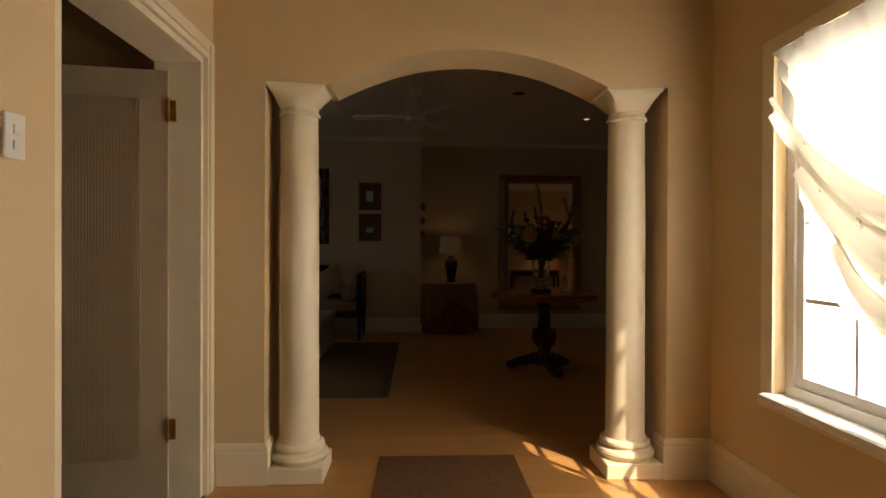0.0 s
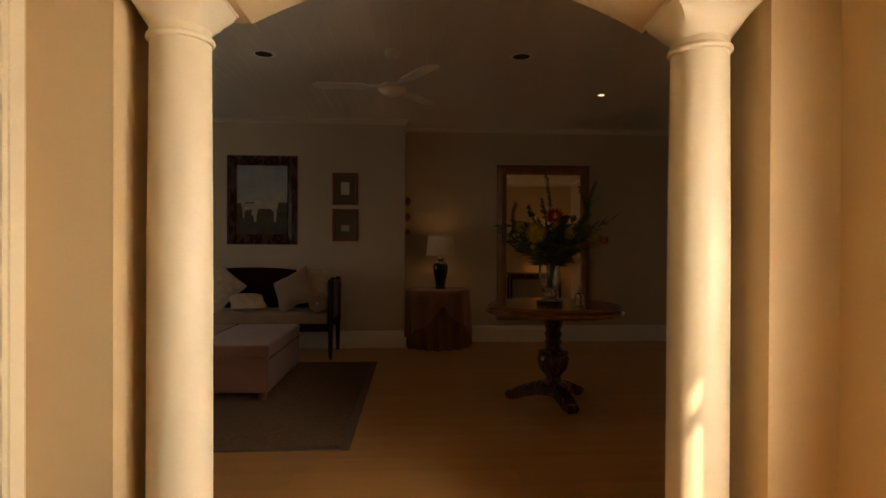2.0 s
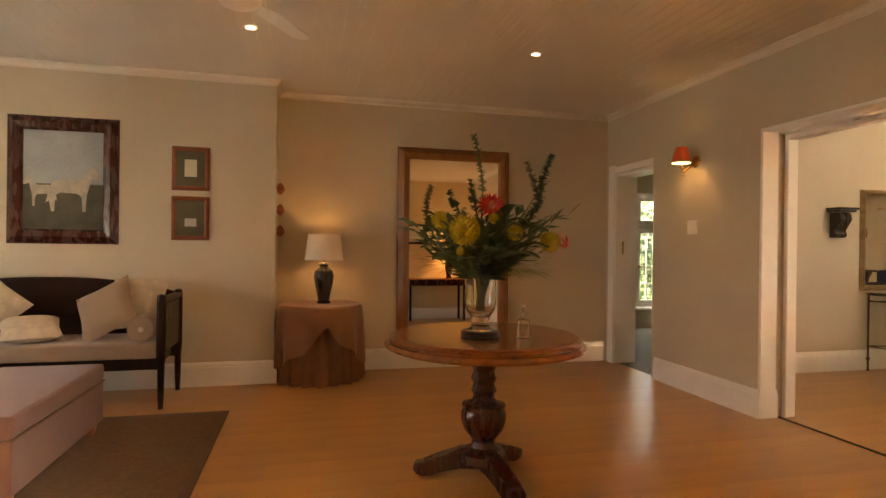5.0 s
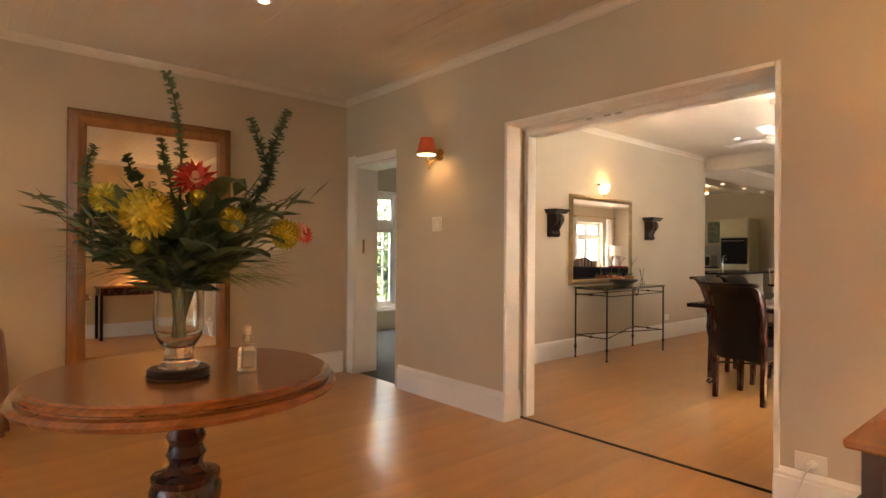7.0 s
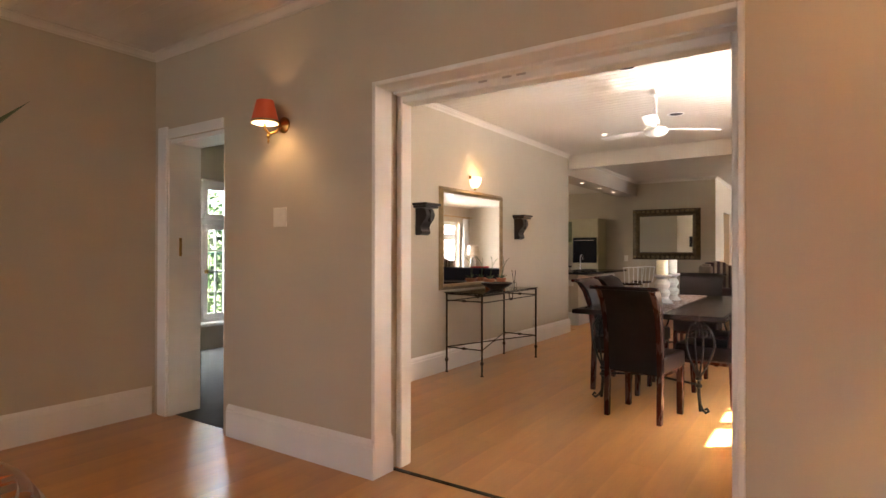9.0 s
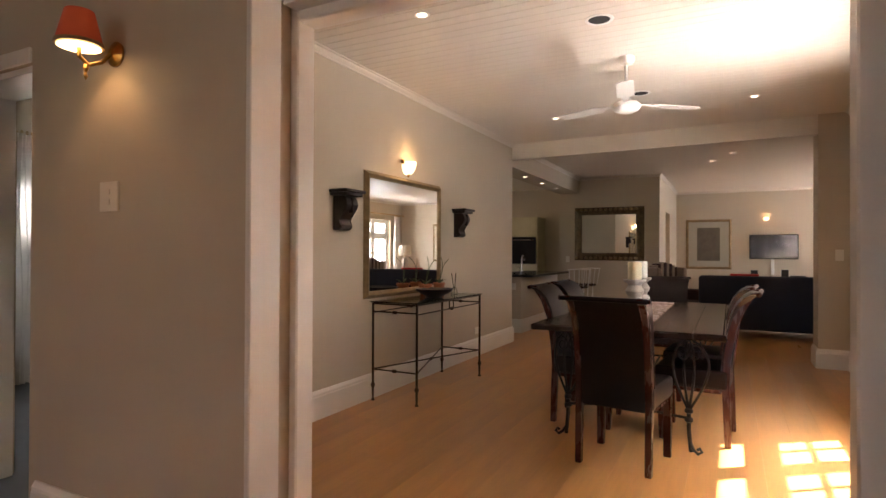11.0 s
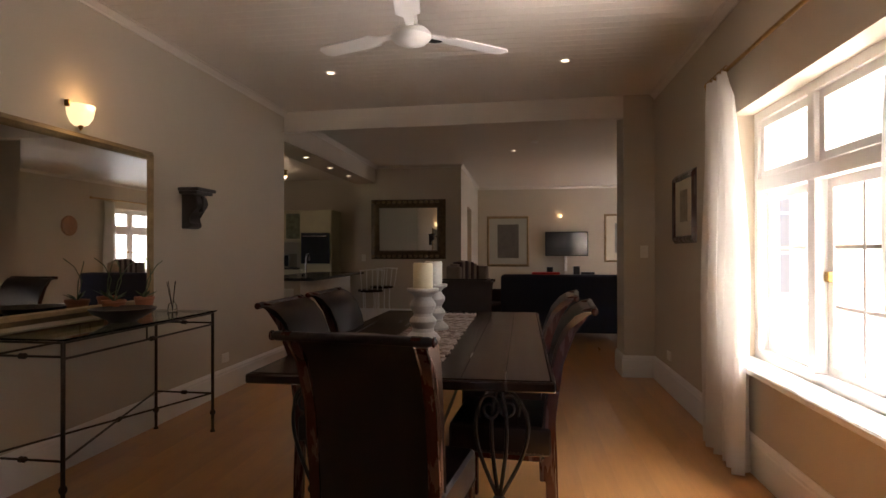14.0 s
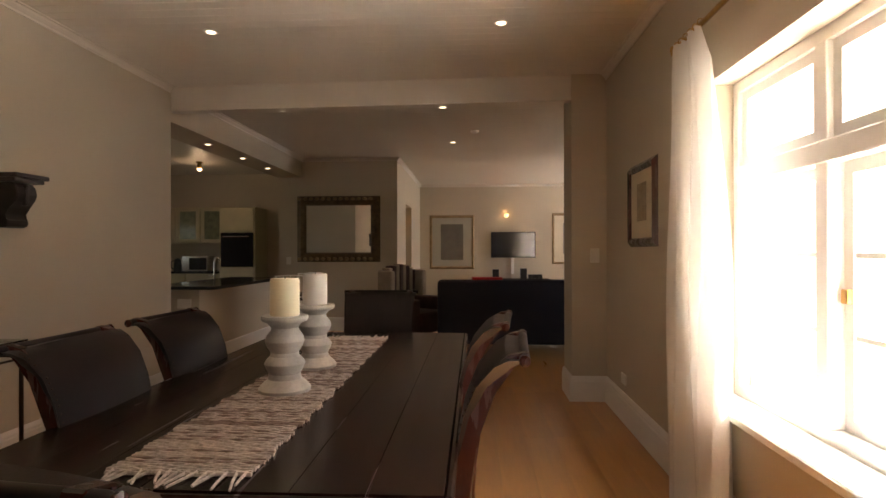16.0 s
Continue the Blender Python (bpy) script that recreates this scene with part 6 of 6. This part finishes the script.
# ---- kitchen and lounge beyond ----
def kitchen():
    p = thing("kitchen_peninsula", pose(0, 0, 0), "painted kitchen peninsula with skirting", "counter")
    part("body", boxes((10.42, 12.45, 7.50, 8.05, 0, 0.86)), WALL, p)
    part("skirting", boxes((10.40, 12.47, 7.478, 7.50, 0, SK), (10.398, 10.42, 7.50, 8.05, 0, SK), bevel=0.003), WHITE, p)
    w = thing("granite_worktop", pose(0, 0, 0.861), "polished dark granite breakfast counter", "worktop")
    part("slab", box(10.34, 12.55, 7.30, 8.10, 0, 0.035, bevel=0.006), GRANITE, w)
    for m in (hung(10.42, 7.66, 0.66, "w"),):
        s = thing("wall_socket", m, "white double socket on the counter end", "wall socket")
        part("plate", box(-0.075, 0.075, -0.012, 0, 0, 0.10, bevel=0.003), PLASTIC, s)
    for y0, y1, glazed in ((9.25, 9.70, True), (9.72, 10.17, True), (10.19, 10.64, False)):
        u = thing("wall_cupboard", pose(14.95, (y0 + y1) / 2, 1.42), "cream wall cupboard with a glazed door" if glazed else "plain cream kitchen wall cupboard", "cupboard", "kitchen wall cupboards")
        w2 = (y1 - y0) / 2
        part("body", box(-0.10, 0.25, -w2, w2, 0, 0.66), CUPBOARD, u)
        d = part("cupboard_door", boxes((-0.122, -0.102, -w2 + 0.005, w2 - 0.005, 0.005, 0.07), (-0.122, -0.102, -w2 + 0.005, w2 - 0.005, 0.59, 0.655), (-0.122, -0.102, -w2 + 0.005, -w2 + 0.07, 0.07, 0.59), (-0.122, -0.102, w2 - 0.07, w2 - 0.005, 0.07, 0.59), bevel=0.003), CUPBOARD, u)
        part("door_panel", box(-0.112, -0.104, -w2 + 0.07, w2 - 0.07, 0.07, 0.59), CUPGLASS if glazed else CUPBOARD, d)
        part("knob", moved(lathe([(0.006, 0), (0.012, 0.012), (0.001, 0.018)], 10), pose(-0.122, w2 - 0.04, 0.1, 0, -90, 0)), CHROME, d)
    for y0 in (9.25, 9.87, 10.49):
        u = thing("base_cupboard", pose(14.9, y0 + 0.30, 0), "plain cream kitchen base cupboard", "cupboard", "kitchen base cupboards")
        part("body", box(-0.30, 0.29, -0.30, 0.30, 0.08, 0.86), CUPBOARD, u)
        part("plinth", box(-0.26, 0.29, -0.30, 0.30, 0, 0.08), CUPBOARD, u)
        part("cupboard_door", box(-0.322, -0.302, -0.29, 0.29, 0.09, 0.85, bevel=0.004), CUPBOARD, u)
    wt = thing("kitchen_worktop", pose(0, 0, 0.861), "dark granite kitchen worktop", "worktop")
    part("slab", box(14.57, 15.19, 9.25, 11.1, 0, 0.035, bevel=0.005), GRANITE, wt)
    t = thing("oven_tower", pose(14.9, 8.90, 0), "tall cream unit with a black built-in oven", "oven")
    part("body", box(-0.30, 0.29, -0.33, 0.33, 0, 2.06), CUPBOARD, t)
    part("oven_door", box(-0.325, -0.301, -0.30, 0.30, 0.98, 1.60, bevel=0.004), SCREEN, t, "black glass oven door")
    part("oven_handle", tube([(-0.36, -0.25, 1.53), (-0.36, 0.25, 1.53)], 0.008, 8), CHROME, t)
    part("cupboard_door", box(-0.320, -0.301, -0.31, 0.31, 1.63, 2.04, bevel=0.004), CUPBOARD, t)
    part("cupboard_door", box(-0.320, -0.301, -0.31, 0.31, 0.1, 0.95, bevel=0.004), CUPBOARD, t)
    m = thing("microwave", pose(14.85, 9.72, 0.8965), "silver microwave on the worktop", "microwave")
    part("case", box(-0.2, 0.2, -0.24, 0.24, 0, 0.28, bevel=0.006), CHROME, m)
    part("door_glass", box(-0.208, -0.2, -0.22, 0.10, 0.03, 0.25), SCREEN, m)
    k = thing("kettle", pose(14.8, 10.12, 0.8965), "dark jug kettle on the worktop", "kettle")
    part("jug", lathe([(0.001, 0), (0.075, 0), (0.07, 0.12), (0.055, 0.22), (0.02, 0.24), (0.001, 0.245)], 24), BLACK, k, smooth=True)
    part("handle", tube([(0, 0.06, 0.2), (0, 0.12, 0.18), (0, 0.12, 0.06), (0, 0.07, 0.03)], 0.01, 8), BLACK, k)
    g = thing("ceiling_spot", pose(13.7, 9.15, CEIL), "small lit ceiling spotlight in the kitchen", "spotlight")
    part("base", lathe([(0.001, 0), (0.05, -0.001), (0.05, -0.02), (0.015, -0.03)], 16), BRASS, g)
    part("head", lathe([(0.03, -0.03), (0.045, -0.11), (0.04, -0.11), (0.03, -0.05)], 16), BRASS, g)
    part("bulb", moved(lathe([(0.001, -0.05), (0.035, -0.03), (0.04, 0), (0.02, 0.03)], 14), Matrix.Translation((0, 0, -0.11))), BULB, g)
    lamp("kitchen_spot_light", "POINT", Matrix.Translation((13.7, 9.15, CEIL - 0.22)), 2, (1, 0.75, 0.5), radius=0.05)
    tp = thing("kitchen_tap", pose(11.6, 7.9, 0.8965), "chrome swan-neck kitchen tap", "tap")
    part("spout", tube([(0, 0, 0), (0, 0, 0.22), (0.03, 0, 0.28), (0.09, 0, 0.29), (0.13, 0, 0.25), (0.135, 0, 0.2)], 0.011, 10), CHROME, tp, smooth=True)
    part("handle", box(-0.01, 0.01, 0.012, 0.07, 0.05, 0.065, bevel=0.003), CHROME, tp)


kitchen()


def stool(x, y, turn):
    s = thing("bar_stool", pose(x, y, 0, 0, 0, turn), "white wire bar stool with a dark seat", "stool", "bar stools")
    part("seat", lathe([(0.001, 0.66), (0.17, 0.66), (0.18, 0.675), (0.17, 0.695), (0.001, 0.70)], 28), EBONY, s, smooth=True)
    for k in range(4):
        a = math.pi / 4 + k * math.pi / 2
        part("leg", tube([(0.13 * math.cos(a), 0.13 * math.sin(a), 0.66), (0.12 * math.cos(a), 0.12 * math.sin(a), 0.4), (0.2 * math.cos(a), 0.2 * math.sin(a), 0.0)], 0.009, 8), WHITE, s)
    part("footrest", tube([(0.145 * math.cos(a), 0.145 * math.sin(a), 0.25) for a in [2 * math.pi * i / 24 for i in range(25)]], 0.007, 6), WHITE, s)
    for k in range(5):
        u = (k - 2) * 0.072
        part("spindle", tube([(u, -0.15, 0.69), (u * 1.15, -0.19, 0.965)], 0.006, 6), WHITE, s)
    part("back_rail", tube([(-0.18, -0.19, 0.965), (0, -0.20, 0.975), (0.18, -0.19, 0.965)], 0.008, 6), WHITE, s)


stool(11.42, 6.88, -66)
stool(12.2, 6.92, -50)


def sofa():
    s = thing("navy_sofa", pose(11.60, 0, 0), "large navy cloth sofa seen from behind", "sofa")
    part("back", soft_box(0.0, 0.24, 3.05, 5.07, 0.10, 0.90, 0.06), NAVY, s, smooth=True)
    part("base", soft_box(0.24, 0.95, 3.05, 5.07, 0.10, 0.32, 0.03), NAVY, s, smooth=True)
    for y in (3.05, 4.85):
        part("arm", soft_box(0.24, 0.95, y, y + 0.22, 0.32, 0.64, 0.05), NAVY, s, smooth=True)
    for y in (3.28, 4.07):
        part("seat_cushion", soft_box(0.25, 0.96, y, y + 0.77, 0.325, 0.47, 0.04), NAVY, s, smooth=True)
    for x in (0.06, 0.88):
        for y in (3.12, 5.0):
            part("foot", box(x - 0.03, x + 0.03, y - 0.03, y + 0.03, 0, 0.1), EBONY, s)
    t = thing("red_throw", pose(11.70, 4.45, 0.902), "folded red cloth over the sofa back", "throw")
    part("cloth", soft_box(-0.09, 0.10, -0.19, 0.19, 0, 0.03, 0.012), RED, t, smooth=True)


sofa()


def wing_chair(x, y, turn):
    c = thing("striped_armchair", pose(x, y, 0, 0, 0, turn), "dark striped wing armchair", "armchair", "striped armchairs")
    m1 = mat("dark_stripe_cloth", (0.05, 0.022, 0.02), 0.85, var=0.3, bump=0.2)
    m2 = mat("pale_stripe_cloth", (0.30, 0.23, 0.17), 0.85, var=0.3, bump=0.2)
    n = 9
    for i in range(n):
        u0, u1 = -0.34 + 0.68 * i / n, -0.34 + 0.68 * (i + 1) / n
        top = 1.08 - 0.10 * abs((u0 + u1) / 0.68) ** 2
        part("stripe_panel", box(u0, u1, -0.36, -0.22, 0.30, top, bevel=0.01), m1 if i % 2 == 0 else m2, c)
    part("seat", soft_box(-0.30, 0.30, -0.22, 0.34, 0.18, 0.46, 0.05), m1, c, smooth=True)
    for s in (-1, 1):
        part("arm", soft_box(s * 0.36 - 0.06, s * 0.36 + 0.06, -0.30, 0.32, 0.18, 0.64, 0.04), m1, c, smooth=True)
        part("wing", soft_box(s * 0.355 - 0.045, s * 0.355 + 0.045, -0.33, -0.08, 0.62, 1.0, 0.035), m2, c, smooth=True)
        for y2 in (-0.28, 0.28):
            part("leg", box(s * 0.30 - 0.025, s * 0.30 + 0.025, y2 - 0.025, y2 + 0.025, 0, 0.18), EBONY, c)


wing_chair(12.25, 5.42, 150)
wing_chair(14.6, 1.75, 5)
tv = thing("television", hung(17.2, 3.755, 1.11, "w"), "flat black television on the wall", "television")
part("panel", box(-0.49, 0.49, -0.10, -0.05, 0, 0.57, bevel=0.006), BLACK, tv)
part("screen", box(-0.47, 0.47, -0.105, -0.1005, 0.025, 0.55), SCREEN, tv)
part("bracket", box(-0.12, 0.12, -0.05, 0, 0.2, 0.4), BLACK, tv)
part("cable_cover", box(-0.045, 0.02, -0.03, 0, -0.36, 0.0, bevel=0.003), WHITE, tv)
tc = thing("media_cabinet", pose(16.95, 3.75, 0), "low dark media cabinet below the television", "cabinet")
part("case", box(-0.24, 0.22, -0.75, 0.75, 0.05, 0.66, bevel=0.006), EBONY, tc)
part("plinth", box(-0.20, 0.20, -0.70, 0.70, 0, 0.05), EBONY, tc)
for y in (-0.5, 0.0, 0.5):
    part("door", box(-0.256, -0.242, y - 0.24, y + 0.24, 0.08, 0.63, bevel=0.003), EBONY, tc)
for y, h, lab in ((4.15, 0.20, "small black loudspeaker"), (3.55, 0.22, "small black loudspeaker"), (3.3, 0.09, "black set-top box")):
    o = thing("loudspeaker" if h > 0.1 else "set_top_box", pose(16.9, y, 0.661), lab + " on the cabinet", "loudspeaker" if h > 0.1 else "electronics")
    part("case", box(-0.07, 0.07, -0.07 if h > 0.1 else -0.15, 0.07 if h > 0.1 else 0.15, 0, h, bevel=0.005), BLACK, o)
    part("front", box(-0.075, -0.0705, -0.055, 0.055, 0.012, h - 0.012), DARKHOLE, o)
lt = thing("lamp_table", pose(16.33, 1.5, 0), "small round wooden lamp table", "side table")
part("top", lathe([(0.001, 0.60), (0.24, 0.60), (0.25, 0.615), (0.24, 0.63), (0.001, 0.63)], 28), DARKMAHOG, lt, smooth=True)
part("stem", lathe([(0.16, 0), (0.17, 0.02), (0.04, 0.06), (0.03, 0.3), (0.05, 0.5), (0.08, 0.60)], 20), DARKMAHOG, lt, smooth=True)
table_lamp(16.33, 1.5, 0.631, "white pottery lamp with a pale shade, switched off", WHITECER, 1.1, mat("pale_linen_shade", (0.62, 0.57, 0.47), 0.9, var=0.06, fine=200, bump=0.2), 0, 1.25)

# ---- outdoors, seen through the windows ----
struct("ground", boxes((-120, 140, -120, -2.85, -0.3, -0.14), (1.9, 140, -2.85, 0.6, -0.3, -0.14), (1.9, 9.6, 0.6, 2.88, -0.3, -0.14), (-120, -4.3, -2.85, 12, -0.3, -0.14), (-120, 140, 12, 140, -0.3, -0.14), (3.0, 17.6, 10.8, 12, -0.3, -0.14)), LAWN, "lawn around the house", "ground")
# added reflector: pale ground that throws sunlight up through the windows
struct("pavement", boxes((1.95, 9.6, -5.0, 2.88, -0.14, -0.10), (9.6, 17.6, -5.0, 0.6, -0.14, -0.10), (3.0, 9.3, 10.75, 12.2, -0.14, -0.10)), BOUNCE_PAVING, "pale paving added to bounce sunlight into the windows", "paving")


def shrub(x, y, r, h, seed):
    s = thing("shrub", pose(x, y, -0.14), "leafy green garden shrub", "shrub", "garden shrubs")
    rng = random.Random(seed)
    for k in range(5):
        a = k * 1.26
        part("branch", tube([(0.05 * math.cos(a), 0.05 * math.sin(a), 0), (0.25 * r * math.cos(a), 0.25 * r * math.sin(a), h * 0.4), (0.5 * r * math.cos(a + 0.3), 0.5 * r * math.sin(a + 0.3), h * 0.8)], 0.02, 6, None, 0.006), STEM, s)
    verts, faces = [], []
    for k in range(1500):
        a, z = rng.uniform(0, 6.28), rng.uniform(0.08, 1)
        q = r * math.sqrt(rng.random()) * (1 - 0.45 * abs(z - 0.5)) * (0.8 + 0.3 * math.sin(3 * a + 5 * z))
        c = Vector((q * math.cos(a), q * math.sin(a), h * z))
        d = Vector((rng.uniform(-1, 1), rng.uniform(-1, 1), rng.uniform(-.6, .8))).normalized() * 0.09
        e = d.orthogonal().normalized() * 0.028
        i = len(verts)
        verts += [c - d, c + e, c + d, c - e]
        faces.append((i, i + 1, i + 2, i + 3))
    me = bpy.data.meshes.new("leaves")
    me.from_pydata([tuple(v) for v in verts], [], faces)
    me.materials.append(GARDEN)
    ob = new("leaves", me)
    ob.parent = s


for k, (x, y, r, h) in enumerate(((5.2, 13.3, 0.9, 2.4), (6.6, 13.5, 1.1, 3.0), (8.0, 13.2, 0.8, 1.9), (7.3, 14.6, 1.4, 3.6), (5.9, 14.4, 1.2, 3.4), (8.6, 14.3, 1.2, 3.2), (15.2, -2.6, 0.9, 2.8))):
    shrub(x, y, r, h, k)
fence = thing("garden_fence", pose(0, 12.6, -0.14), "green-painted metal garden fence", "fence")
for z in (0.25, 1.35):
    part("rail", tube([(3.8, 0, z), (9.4, 0, z)], 0.018, 6), mat("green_fence_paint", (0.03, 0.09, 0.06), 0.5), fence)
for i in range(48):
    part("bar", tube([(3.85 + i * 0.116, 0, 0), (3.85 + i * 0.116, 0, 1.5)], 0.009, 5), STEM, fence)


# ---- floor planks, last ----
def planks(x0, x1, y0, y1, owner, length=1.2, width=0.192, seed=1):
    rng = random.Random(seed)
    shared = {}
    y = y0
    while y < y1 - 0.01:
        w = min(width, y1 - y)
        x = x0 - rng.uniform(0, length)
        while x < x1 - 0.01:
            a, b = max(x, x0), min(x + length, x1)
            if b - a > 0.03:
                key = (round(b - a, 3), round(w, 3))
                if key not in shared:
                    shared[key] = mesh_of(box(0.0003, key[0] - 0.0003, 0.0003, key[1] - 0.0003, -0.0038, 0.0), "plank", FLOOR)
                p = new("plank", shared[key])
                p.parent = owner
                p.location = (a, y, 0.0)
            x += length
        y += w


slab = bpy.data.objects["floor"]
planks(-3.5, 3.755, 3.22, 8.31, slab, 1.2, 0.192, 1)
planks(3.785, 9.9, 3.5, 7.34, slab, 1.2, 0.192, 2)
planks(-1.08, 1.6, 1.2, 3.22, slab, 1.2, 0.192, 3)
